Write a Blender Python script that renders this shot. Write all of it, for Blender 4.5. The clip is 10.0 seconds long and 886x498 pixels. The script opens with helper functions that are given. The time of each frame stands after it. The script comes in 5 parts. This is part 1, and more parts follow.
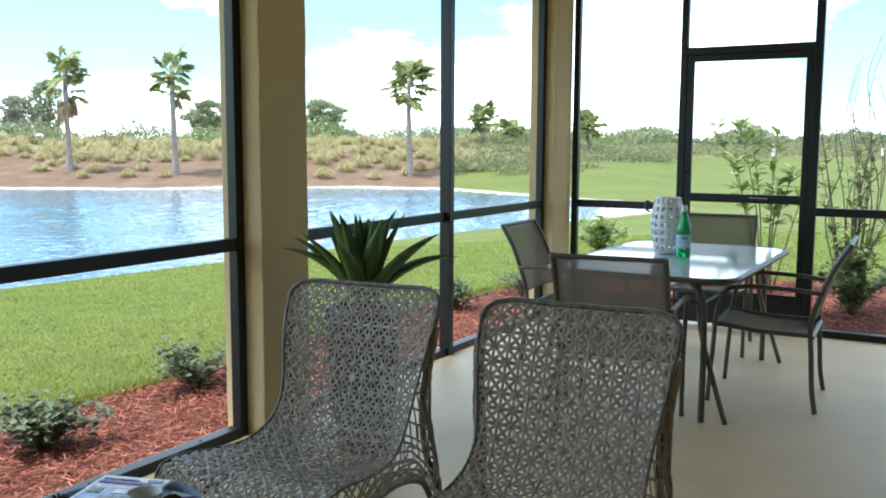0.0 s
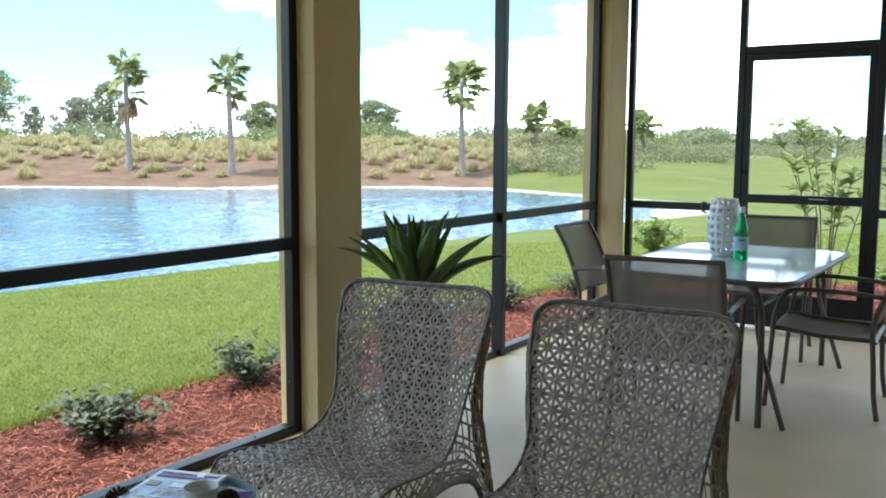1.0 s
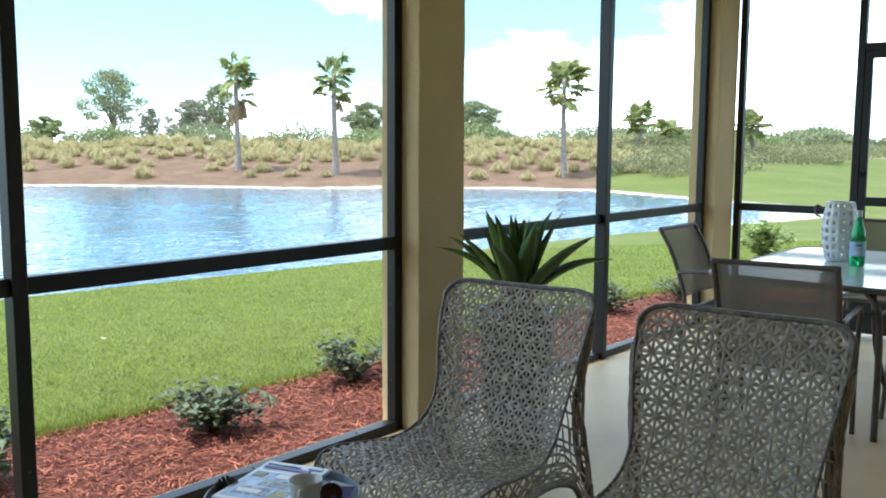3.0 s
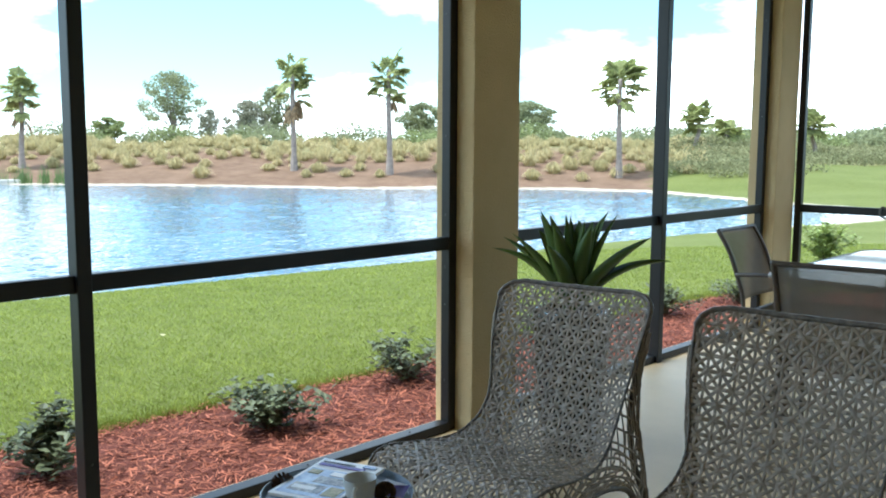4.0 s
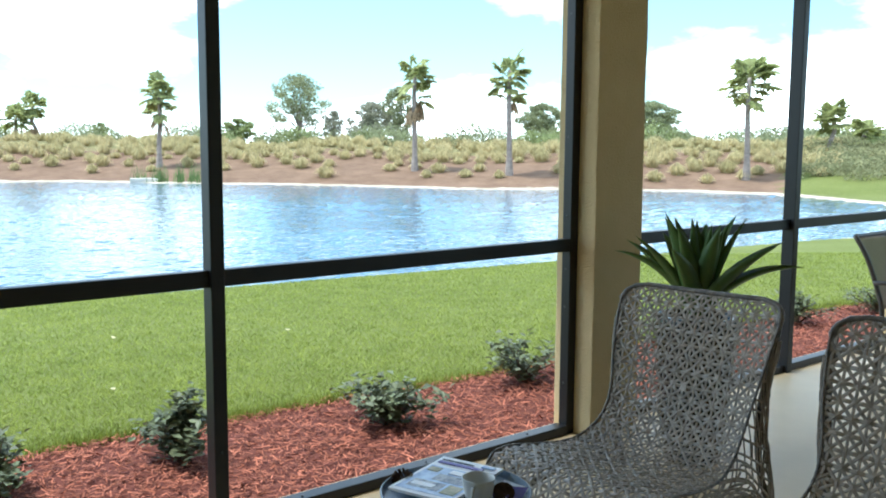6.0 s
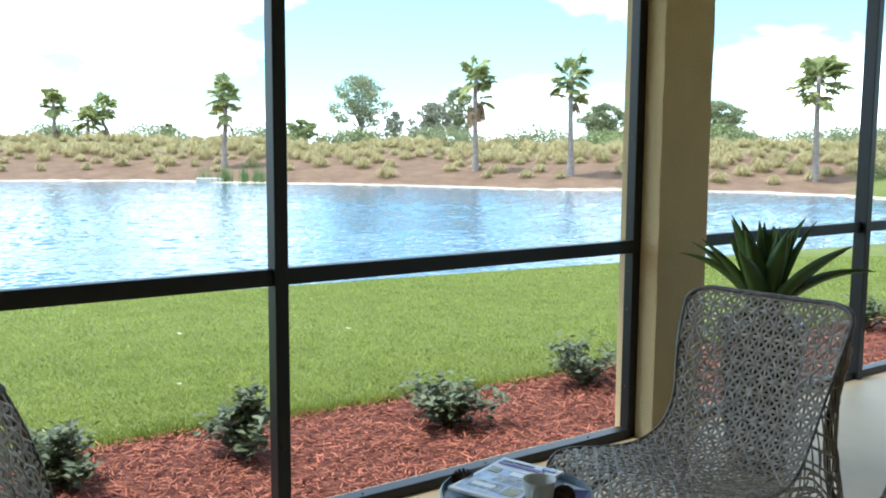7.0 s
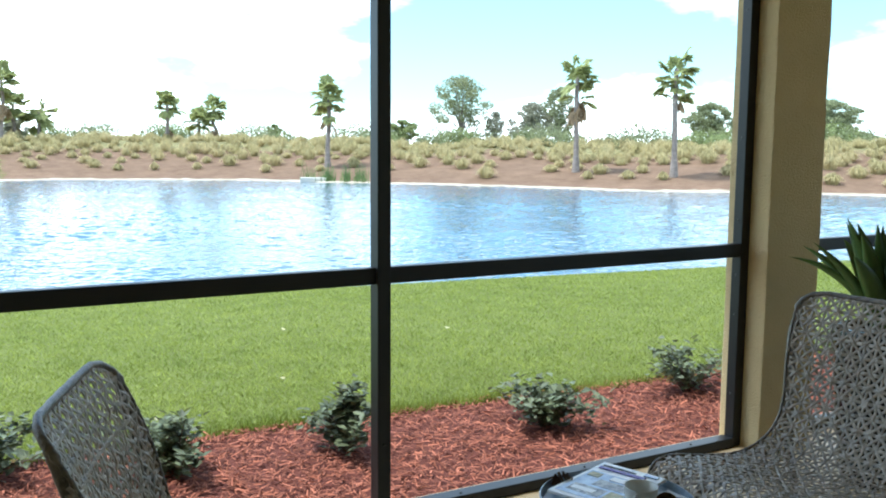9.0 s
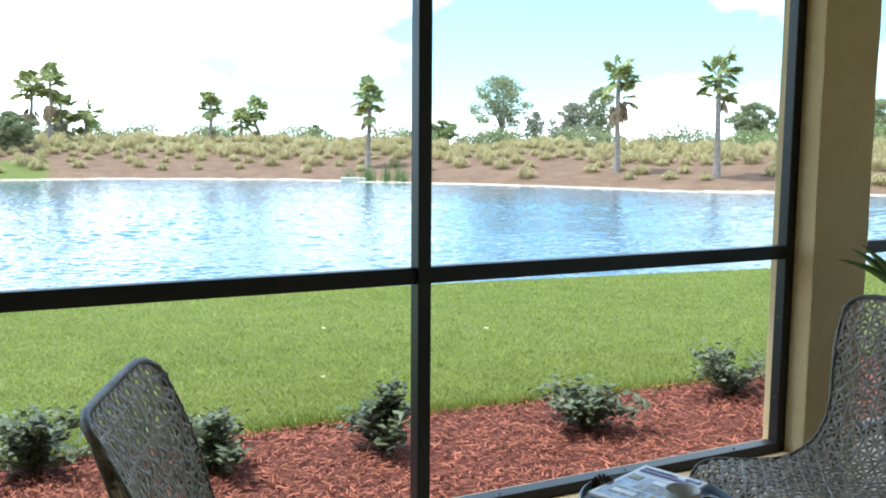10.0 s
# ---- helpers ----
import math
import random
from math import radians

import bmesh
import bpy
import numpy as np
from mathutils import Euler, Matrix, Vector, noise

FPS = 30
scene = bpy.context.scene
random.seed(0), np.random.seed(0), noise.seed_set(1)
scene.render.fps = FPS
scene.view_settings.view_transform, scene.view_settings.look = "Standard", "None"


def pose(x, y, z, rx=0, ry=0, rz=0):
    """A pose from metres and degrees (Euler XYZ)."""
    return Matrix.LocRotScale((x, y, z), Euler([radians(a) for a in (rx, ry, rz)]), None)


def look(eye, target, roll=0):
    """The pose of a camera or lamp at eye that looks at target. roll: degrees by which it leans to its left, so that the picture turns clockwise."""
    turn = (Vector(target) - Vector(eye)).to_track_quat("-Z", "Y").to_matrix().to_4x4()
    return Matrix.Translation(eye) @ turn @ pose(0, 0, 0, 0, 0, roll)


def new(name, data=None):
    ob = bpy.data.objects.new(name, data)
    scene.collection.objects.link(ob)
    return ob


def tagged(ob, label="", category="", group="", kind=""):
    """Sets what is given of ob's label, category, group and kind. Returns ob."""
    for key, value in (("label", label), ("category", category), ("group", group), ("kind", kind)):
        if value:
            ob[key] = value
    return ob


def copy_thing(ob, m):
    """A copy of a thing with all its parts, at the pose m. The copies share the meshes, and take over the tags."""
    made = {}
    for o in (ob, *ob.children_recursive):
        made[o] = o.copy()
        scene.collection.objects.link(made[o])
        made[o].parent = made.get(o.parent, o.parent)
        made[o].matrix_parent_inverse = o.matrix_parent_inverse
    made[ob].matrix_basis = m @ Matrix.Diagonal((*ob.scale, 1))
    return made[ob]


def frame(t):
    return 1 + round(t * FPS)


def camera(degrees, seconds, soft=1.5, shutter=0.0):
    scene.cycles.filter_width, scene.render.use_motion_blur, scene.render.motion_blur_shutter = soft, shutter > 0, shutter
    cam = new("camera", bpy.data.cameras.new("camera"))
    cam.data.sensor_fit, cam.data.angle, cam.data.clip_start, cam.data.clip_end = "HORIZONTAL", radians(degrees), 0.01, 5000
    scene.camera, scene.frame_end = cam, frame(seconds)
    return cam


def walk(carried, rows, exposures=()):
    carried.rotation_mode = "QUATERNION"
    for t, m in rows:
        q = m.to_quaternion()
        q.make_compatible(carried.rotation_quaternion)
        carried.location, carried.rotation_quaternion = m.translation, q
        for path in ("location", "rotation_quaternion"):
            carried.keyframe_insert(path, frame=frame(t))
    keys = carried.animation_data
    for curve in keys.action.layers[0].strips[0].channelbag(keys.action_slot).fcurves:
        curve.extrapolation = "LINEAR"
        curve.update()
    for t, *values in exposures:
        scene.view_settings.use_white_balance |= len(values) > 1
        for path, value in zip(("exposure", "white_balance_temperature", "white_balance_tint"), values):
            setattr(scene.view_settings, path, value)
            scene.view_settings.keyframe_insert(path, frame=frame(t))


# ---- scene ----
cam = camera(52.21, 10.0, soft=1.9)
EYE_Z, ARM = 1.38, 0.09     # a tripod pan: the lens sits a little ahead of the turning axis
TURNS = [(0.0, 30.12, -6.60, -0.28),
         (0.5, 31.70, -6.60, -0.28),
         (1.0, 33.42, -6.60, -0.29),
         (1.5, 34.97, -6.59, -0.30),
         (2.0, 36.51, -6.59, -0.30),
         (2.5, 38.11, -6.59, -0.31),
         (4.0, 43.16, -6.58, -0.32),
         (4.5, 44.90, -6.58, -0.33),
         (5.0, 46.82, -6.58, -0.35),
         (5.5, 48.78, -6.58, -0.37),
         (7.0, 54.49, -6.58, -0.39),
         (7.5, 56.44, -6.59, -0.40),
         (8.0, 58.11, -6.60, -0.40),
         (8.5, 59.62, -6.60, -0.41),
         (9.0, 60.77, -6.60, -0.42),
         (9.5, 62.00, -6.60, -0.43),
         (10.0, 63.28, -6.61, -0.43)]


def stand(yaw, pitch, roll):
    a = radians(yaw)
    return pose(-math.sin(a) * ARM, math.cos(a) * ARM, EYE_Z, 90 + pitch, roll, yaw)


walk(cam, [(t, stand(y, p, r)) for t, y, p, r in TURNS], [(0.0, 1.26, 5850, 5), (10.0, 1.21, 5750, 4)])

# ---- world and light ----
SUN_AZ, SUN_EL = 140.0, 69.0            # degrees left of +Y, degrees up
world = bpy.data.worlds.new("world")
scene.world = world
world.use_nodes = True
wt = world.node_tree
wt.nodes.clear()
w_out = wt.nodes.new("ShaderNodeOutputWorld")
w_bg = wt.nodes.new("ShaderNodeBackground")
w_sky = wt.nodes.new("ShaderNodeTexSky")
w_sky.sky_type = "NISHITA"
w_sky.sun_disc = False
w_sky.sun_elevation = radians(SUN_EL)
w_sky.sun_rotation = radians(-SUN_AZ)
w_sky.air_density, w_sky.dust_density, w_sky.ozone_density = 1.0, 0.6, 1.0
w_co = wt.nodes.new("ShaderNodeTexCoord")
w_map = wt.nodes.new("ShaderNodeMapping")
w_map.inputs["Scale"].default_value = (1.0, 1.0, 2.6)
w_n = wt.nodes.new("ShaderNodeTexNoise")
w_n.inputs["Scale"].default_value = 2.6
w_n.inputs["Detail"].default_value = 7
w_n.inputs["Roughness"].default_value = 0.55
w_r = wt.nodes.new("ShaderNodeValToRGB")
w_r.color_ramp.elements[0].position, w_r.color_ramp.elements[1].position = 0.475, 0.64
w_r.color_ramp.elements[0].color = (0.035, 0.035, 0.035, 1)      # thin veil over the blue
w_mix = wt.nodes.new("ShaderNodeMix")
w_mix.data_type = "RGBA"
w_mix.inputs["B"].default_value = (14.7, 15.5, 15.6, 1)     # sunlit cloud, in the sky's own units
wt.links.new(w_co.outputs["Generated"], w_map.inputs["Vector"])
wt.links.new(w_map.outputs["Vector"], w_n.inputs["Vector"])
wt.links.new(w_n.outputs["Fac"], w_r.inputs["Fac"])
w_sep = wt.nodes.new("ShaderNodeSeparateXYZ")
w_haze = wt.nodes.new("ShaderNodeMapRange")                # white haze low over the horizon
w_haze.inputs["From Min"].default_value, w_haze.inputs["From Max"].default_value = 0.0, 0.05
w_haze.inputs["To Min"].default_value, w_haze.inputs["To Max"].default_value = 0.6, 0.0
w_max = wt.nodes.new("ShaderNodeMath")
w_max.operation = "MAXIMUM"
wt.links.new(w_co.outputs["Generated"], w_sep.inputs["Vector"])
wt.links.new(w_sep.outputs["Z"], w_haze.inputs["Value"])
wt.links.new(w_haze.outputs["Result"], w_max.inputs[0])
wt.links.new(w_r.outputs["Color"], w_max.inputs[1])
wt.links.new(w_max.outputs[0], w_mix.inputs["Factor"])
w_tint = wt.nodes.new("ShaderNodeMix")                      # clear, rain-washed blue between the clouds
w_tint.data_type, w_tint.blend_type = "RGBA", "MULTIPLY"
w_tint.inputs["Factor"].default_value = 1.0
w_tint.inputs["B"].default_value = (0.54, 0.78, 0.87, 1)
wt.links.new(w_sky.outputs["Color"], w_tint.inputs["A"])
wt.links.new(w_tint.outputs["Result"], w_mix.inputs["A"])
wt.links.new(w_mix.outputs["Result"], w_bg.inputs["Color"])
w_bg.inputs["Strength"].default_value = 0.15
wt.links.new(w_bg.outputs["Background"], w_out.inputs["Surface"])

sun_data = bpy.data.lights.new("sun", "SUN")
sun_data.energy, sun_data.angle, sun_data.color = 2.5, radians(6), (1.0, 0.97, 0.92)
sun = new("sun", sun_data)
sa, se = radians(SUN_AZ), radians(SUN_EL)
sun.matrix_world = look((-math.sin(sa) * math.cos(se) * 50, math.cos(sa) * math.cos(se) * 50, math.sin(se) * 50), (0, 0, 0))


# ---- helpers for building ----
def part(name, bm, material, parent=None, label="", smooth=False):
    me = bpy.data.meshes.new(name)
    bm.to_mesh(me)
    bm.free()
    me.materials.append(material)
    if smooth:
        me.polygons.foreach_set("use_smooth", [True] * len(me.polygons))
    ob = new(name, me)
    if parent is not None:
        ob.parent = parent
    if label:
        ob["label"] = label
    return ob


def raw(name, verts, faces, material, parent=None, smooth=False):
    me = bpy.data.meshes.new(name)
    me.from_pydata([tuple(v) for v in verts], [], faces)
    me.materials.append(material)
    if smooth:
        me.polygons.foreach_set("use_smooth", [True] * len(me.polygons))
    ob = new(name, me)
    if parent is not None:
        ob.parent = parent
    return ob


def tris(name, pts, material, parent=None, n=3):
    """A mesh of loose polygons of n corners from an array (count, n, 3)."""
    pts = np.asarray(pts, dtype=np.float32).reshape(-1, 3)
    me = bpy.data.meshes.new(name)
    c = len(pts)
    me.vertices.add(c)
    me.vertices.foreach_set("co", pts.ravel())
    me.loops.add(c)
    me.loops.foreach_set("vertex_index", np.arange(c, dtype=np.int32))
    me.polygons.add(c // n)
    me.polygons.foreach_set("loop_start", np.arange(0, c, n, dtype=np.int32))
    me.polygons.foreach_set("loop_total", np.full(c // n, n, dtype=np.int32))
    me.update(calc_edges=True)
    me.materials.append(material)
    ob = new(name, me)
    if parent is not None:
        ob.parent = parent
    return ob


def box(bm, x0, x1, y0, y1, z0, z1, bevel=0.0):
    m = Matrix.Translation(((x0 + x1) / 2, (y0 + y1) / 2, (z0 + z1) / 2)) @ Matrix.Diagonal((x1 - x0, y1 - y0, z1 - z0, 1))
    got = bmesh.ops.create_cube(bm, size=1, matrix=m)
    if bevel:
        edges = {e for v in got["verts"] for e in v.link_edges}
        bmesh.ops.bevel(bm, geom=list(edges), offset=bevel, segments=2, affect="EDGES", profile=0.6)
    return bm


def smooth_path(pts, steps=6, closed=False):
    """Points on a smooth curve through pts."""
    p = [Vector(q) for q in pts]
    n = len(p)
    out = []
    for i in range(n if closed else n - 1):
        a = p[(i - 1) % n] if closed or i else p[0] * 2 - p[1]
        b, c = p[i], p[(i + 1) % n]
        d = p[(i + 2) % n] if closed or i + 2 < n else p[-1] * 2 - p[-2]
        for k in range(steps):
            t = k / steps
            out.append(0.5 * (2 * b + (c - a) * t + (2 * a - 5 * b + 4 * c - d) * t * t + (3 * b - a - 3 * c + d) * t ** 3))
    if not closed:
        out.append(p[-1])
    return out


def tube(bm, pts, r, sides=8, closed=False, flat=1.0):
    """A round tube along pts; r may be a number or a list."""
    pts = [Vector(q) for q in pts]
    n = len(pts)
    rings, side = [], None
    for i, p in enumerate(pts):
        if closed:
            t = pts[(i + 1) % n] - pts[i - 1]
        else:
            t = pts[min(i + 1, n - 1)] - pts[max(i - 1, 0)]
        t.normalize()
        if side is None:
            side = t.cross(Vector((0, 0, 1)))
            if side.length < 1e-3:
                side = t.cross(Vector((0, 1, 0)))
        side = (side - t * side.dot(t)).normalized()
        up = side.cross(t)
        rad = r[i] if isinstance(r, (list, tuple)) else r
        rings.append([bm.verts.new(p + (side * math.cos(a) + up * math.sin(a) * flat) * rad) for a in (2 * math.pi * k / sides for k in range(sides))])
    for i in range(n if closed else n - 1):
        a, b = rings[i], rings[(i + 1) % n]
        for k in range(sides):
            bm.faces.new((a[k], a[(k + 1) % sides], b[(k + 1) % sides], b[k]))
    if not closed:
        bm.faces.new(rings[0][::-1])
        bm.faces.new(rings[-1])
    return bm


def lathe(bm, profile, sides=32, centre=(0, 0)):
    rings = [[bm.verts.new((centre[0] + r * math.cos(2 * math.pi * k / sides), centre[1] + r * math.sin(2 * math.pi * k / sides), z)) for k in range(sides)] for r, z in profile]
    for a, b in zip(rings, rings[1:]):
        for k in range(sides):
            bm.faces.new((a[k], a[(k + 1) % sides], b[(k + 1) % sides], b[k]))
    bm.faces.new(rings[0][::-1])
    bm.faces.new(rings[-1])
    return bm


def empty(name, x=0, y=0, z=0, rz=0.0):
    ob = new(name)
    ob.empty_display_size = 0.1
    ob.matrix_basis = pose(x, y, z, 0, 0, rz)
    return ob


# ---- materials ----
def material(name, base, rough=0.6, metal=0.0, second=None, scale=8.0, amount=0.5, bump=0.0, bump_scale=60.0, stretch=(1, 1, 1),
             spec=0.5, vary=0.0, through_light=0.0):
    """Two-scale noise between base and second, with fine relief."""
    m = bpy.data.materials.new(name)
    m.use_nodes = True
    t = m.node_tree
    b = t.nodes["Principled BSDF"]
    b.inputs["Roughness"].default_value = rough
    b.inputs["Metallic"].default_value = metal
    b.inputs["Specular IOR Level"].default_value = spec
    second = second or tuple(c * 0.75 for c in base)
    co = t.nodes.new("ShaderNodeTexCoord")
    mp = t.nodes.new("ShaderNodeMapping")
    mp.inputs["Scale"].default_value = stretch
    t.links.new(co.outputs["Object"], mp.inputs["Vector"])
    n1 = t.nodes.new("ShaderNodeTexNoise")
    n1.inputs["Scale"].default_value = scale
    n1.inputs["Detail"].default_value = 6
    n1.inputs["Roughness"].default_value = 0.65
    t.links.new(mp.outputs["Vector"], n1.inputs["Vector"])
    ramp = t.nodes.new("ShaderNodeValToRGB")
    ramp.color_ramp.elements[0].position, ramp.color_ramp.elements[1].position = 0.5 - amount / 2, 0.5 + amount / 2
    ramp.color_ramp.elements[0].color, ramp.color_ramp.elements[1].color = (*second, 1), (*base, 1)
    t.links.new(n1.outputs["Fac"], ramp.inputs["Fac"])
    colour = ramp.outputs["Color"]
    if vary:
        info = t.nodes.new("ShaderNodeNewGeometry")
        hsv = t.nodes.new("ShaderNodeHueSaturation")
        mr = t.nodes.new("ShaderNodeMapRange")
        mr.inputs["To Min"].default_value, mr.inputs["To Max"].default_value = 1 - vary, 1 + vary
        t.links.new(info.outputs["Random Per Island"], mr.inputs["Value"])
        t.links.new(mr.outputs["Result"], hsv.inputs["Value"])
        t.links.new(colour, hsv.inputs["Color"])
        colour = hsv.outputs["Color"]
    t.links.new(colour, b.inputs["Base Color"])
    if bump:
        n2 = t.nodes.new("ShaderNodeTexNoise")
        n2.inputs["Scale"].default_value = bump_scale
        n2.inputs["Detail"].default_value = 5
        t.links.new(mp.outputs["Vector"], n2.inputs["Vector"])
        bp = t.nodes.new("ShaderNodeBump")
        bp.inputs["Strength"].default_value = bump
        bp.inputs["Distance"].default_value = 0.01
        t.links.new(n2.outputs["Fac"], bp.inputs["Height"])
        t.links.new(bp.outputs["Normal"], b.inputs["Normal"])
    if through_light:
        tr = t.nodes.new("ShaderNodeBsdfTranslucent")
        mx = t.nodes.new("ShaderNodeMixShader")
        mx.inputs["Fac"].default_value = through_light
        t.links.new(colour, tr.inputs["Color"])
        t.links.new(b.outputs["BSDF"], mx.inputs[1])
        t.links.new(tr.outputs["BSDF"], mx.inputs[2])
        t.links.new(mx.outputs["Shader"], t.nodes["Material Output"].inputs["Surface"])
    return m


STUCCO = material("stucco", (0.61, 0.465, 0.25), 0.9, second=(0.53, 0.395, 0.205), scale=3, bump=0.8, bump_scale=115)
CEILING = material("ceiling_paint", (0.80, 0.75, 0.64), 0.9, scale=2, bump=0.2)
CONCRETE = material("painted_concrete", (0.72, 0.55, 0.335), 0.46, second=(0.60, 0.455, 0.27), scale=2.2, amount=0.55, bump=0.15, bump_scale=120, spec=0.35)
BRONZE = material("bronze_aluminium", (0.012, 0.0115, 0.012), 0.42, second=(0.009, 0.0085, 0.0085), scale=30, bump=0.03, spec=0.38)

# ---- structure ----
X_W, Y_E = -2.95, 7.05      # inner planes of the two screened sides
TOP = 2.75

# slab, then closing walls and ceiling that are out of view
bm = bmesh.new()
box(bm, X_W - 0.16, 3.4, -3.4, Y_E + 0.14, -0.3, 0.0)
floor = tagged(part("floor", bm, CONCRETE), "smooth tan painted concrete porch slab", "floor", kind="structure")
# unseen; cream paint for warm bounce, overhang sized to keep sun off the floor
bm = bmesh.new()
box(bm, X_W - 0.7, 3.6, -3.6, Y_E + 0.7, TOP, TOP + 0.12)
tagged(part("ceiling", bm, CEILING), "unseen plain off-white porch ceiling with a sun-blocking overhang", "ceiling", kind="structure")
# unseen house wall, given tan stucco so it bounces warm light inside
bm = bmesh.new()
box(bm, 3.2, 3.4, -3.4, Y_E + 0.14, 0.0, TOP)
tagged(part("wall_east", bm, STUCCO), "unseen plain tan stucco house wall behind the porch", "wall", kind="structure")
# unseen wall, added to keep light from behind off the chairs
bm = bmesh.new()
box(bm, X_W - 0.1, 3.2, -3.4, -3.2, 0.0, TOP)
tagged(part("unseen_wall_south", bm, STUCCO), "unseen plain tan stucco wall, added to close the porch's end", "wall", kind="structure")

# stucco columns and headers
def rough_block(x0, x1, y0, y1, z0, z1, cell=0.05):
    """A plastered block with soft, slightly wavy edges."""
    bm = bmesh.new()
    box(bm, x0, x1, y0, y1, z0, z1, 0.008)
    n = int((z1 - z0) / cell)
    for k in range(1, n):
        z = z0 + (z1 - z0) * k / n
        bmesh.ops.bisect_plane(bm, geom=bm.verts[:] + bm.edges[:] + bm.faces[:], plane_co=(0, 0, z), plane_no=(0, 0, 1))
    for v in bm.verts:
        if z0 + 0.02 < v.co.z < z1 - 0.02:
            d = noise.noise_vector(v.co * 7.0) * 0.003
            v.co.x += d.x
            v.co.y += d.y
    return bm


column = tagged(part("column", rough_block(-3.085, -2.845, 3.245, 3.585, -0.2, TOP, 0.05), STUCCO), "tan stucco porch column between two screened bays", "column", "porch columns", "structure")
column = tagged(part("column", rough_block(-3.085, -2.868, 6.69, 7.03, -0.2, TOP, 0.05), STUCCO), "tan stucco porch column at the corner", "column", "porch columns", "structure")

def member(name, parent, x0, x1, y0, y1, z0, z1):
    bm = bmesh.new()
    box(bm, x0, x1, y0, y1, z0, z1, 0.004)
    return part(name, bm, BRONZE, parent)


def screws(parent, spots):
    for p, axis in spots:
        bm = bmesh.new()
        m = Matrix.Translation(p) @ (Matrix.Rotation(radians(90), 4, "Y") if axis == "x" else Matrix.Rotation(radians(90), 4, "X"))
        bmesh.ops.create_cone(bm, cap_ends=True, segments=8, radius1=0.0055, radius2=0.0035, depth=0.005, matrix=m)
        part("screw", bm, SCREW, parent)


SCREW = material("screw_steel", (0.10, 0.10, 0.10), 0.35, metal=1.0)
D = 0.052                                    # depth of a frame member
RAIL_Z = (0.885, 0.945)
XA, XB = X_W - D, X_W                        # members of the lake side lie between these
frame_near = tagged(empty("screen_frame", X_W, 0, 0), "dark bronze aluminium screen frame in the wide bay", "screen frame", "screen frames", "structure")
frame_near.matrix_basis = Matrix.Identity(4)
for y0, y1, inward in ((-3.18, -3.13, 0), (-0.62, -0.57, 0.012), (1.385, 1.437, 0.012), (3.193, 3.245, 0)):
    member("post", frame_near, XA, XB + inward, y0, y1, 0.0, TOP)
for y0, y1 in ((-3.13, -0.62), (-0.57, 1.385), (1.437, 3.193)):
    member("rail", frame_near, XA + 0.004, XB - 0.003, y0, y1, *RAIL_Z)
    member("sill", frame_near, XA - 0.01, XB + 0.006, y0, y1, 0.0, 0.045)
    member("header", frame_near, XA + 0.004, XB - 0.003, y0, y1, TOP - 0.06, TOP)
screws(frame_near, [((X_W - 0.026, 3.192, z), "y") for z in (0.25, 0.62, 0.80, 1.05, 1.42, 1.98, 2.45)])
screws(frame_near, [((XB + 0.013, 1.411, z), "x") for z in (0.30, 2.43)] + [((X_W - 0.02, y, 0.046), "z") for y in (1.75, 2.35, 2.95)])

frame_far = tagged(empty("screen_frame"), "dark bronze aluminium screen frame in the narrow bay", "screen frame", "screen frames", "structure")
for y0, y1, inward in ((3.585, 3.635, 0), (5.135, 5.190, 0.026), (6.638, 6.69, 0)):
    member("post", frame_far, XA, XB + inward, y0, y1, 0.0, TOP)
for y0, y1 in ((3.635, 5.135), (5.19, 6.638)):
    member("rail", frame_far, XA + 0.004, XB - 0.003, y0, y1, *RAIL_Z)
    member("sill", frame_far, XA - 0.01, XB + 0.006, y0, y1, 0.0, 0.045)
    member("header", frame_far, XA + 0.004, XB - 0.003, y0, y1, TOP - 0.06, TOP)
screws(frame_far, [((X_W - 0.026, 6.637, z), "y") for z in (0.6, 1.6, 2.3)])

# end side with the screen door
YA, YB = Y_E - 0.0, Y_E + D
frame_end = tagged(empty("screen_frame"), "dark bronze aluminium screen frame round the door", "screen frame", "screen frames", "structure")
DL, DR = -1.945, -1.045                      # door leaf
for x0, x1 in ((-2.868, -2.818), (DL - 0.055, DL - 0.0015), (DR + 0.0015, DR + 0.06), (1.2, 1.25), (3.14, 3.19)):
    member("post", frame_end, x0, x1, YA, YB, 0.0, TOP)
for x0, x1 in ((-2.818, DL - 0.055), (DR + 0.06, 1.2), (1.25, 3.14)):
    member("rail", frame_end, x0, x1, YA + 0.003, YB - 0.004, 0.878, 0.938)
    member("sill", frame_end, x0, x1, YA - 0.006, YB + 0.01, 0.0, 0.05)
    member("header", frame_end, x0, x1, YA + 0.003, YB - 0.004, TOP - 0.06, TOP)
member("rail", frame_end, DL - 0.004, DR + 0.004, YA + 0.003, YB - 0.004, 2.0605, 2.118)
member("header", frame_end, DL - 0.004, DR + 0.004, YA + 0.003, YB - 0.004, TOP - 0.06, TOP)

door = tagged(empty("door_1"), "closed dark bronze aluminium screen door with a lock rail", "door", kind="structure")
for n, a in (("stile", (DL, DL + 0.052, 0.02, 2.060)), ("stile", (DR - 0.052, DR, 0.02, 2.060)), ("top_rail", (DL + 0.052, DR - 0.052, 2.008, 2.060)),
             ("lock_rail", (DL + 0.052, DR - 0.052, 0.955, 1.02)), ("bottom_rail", (DL + 0.052, DR - 0.052, 0.02, 0.14))):
    piece = member(n, door, a[0], a[1], YA + 0.006, YA + 0.036, a[2], a[3])
    if n == "lock_rail":
        lock_rail = piece
bm = bmesh.new()
box(bm, DL + 0.052, DR - 0.052, YA + 0.012, YA + 0.022, 0.14, 0.28)
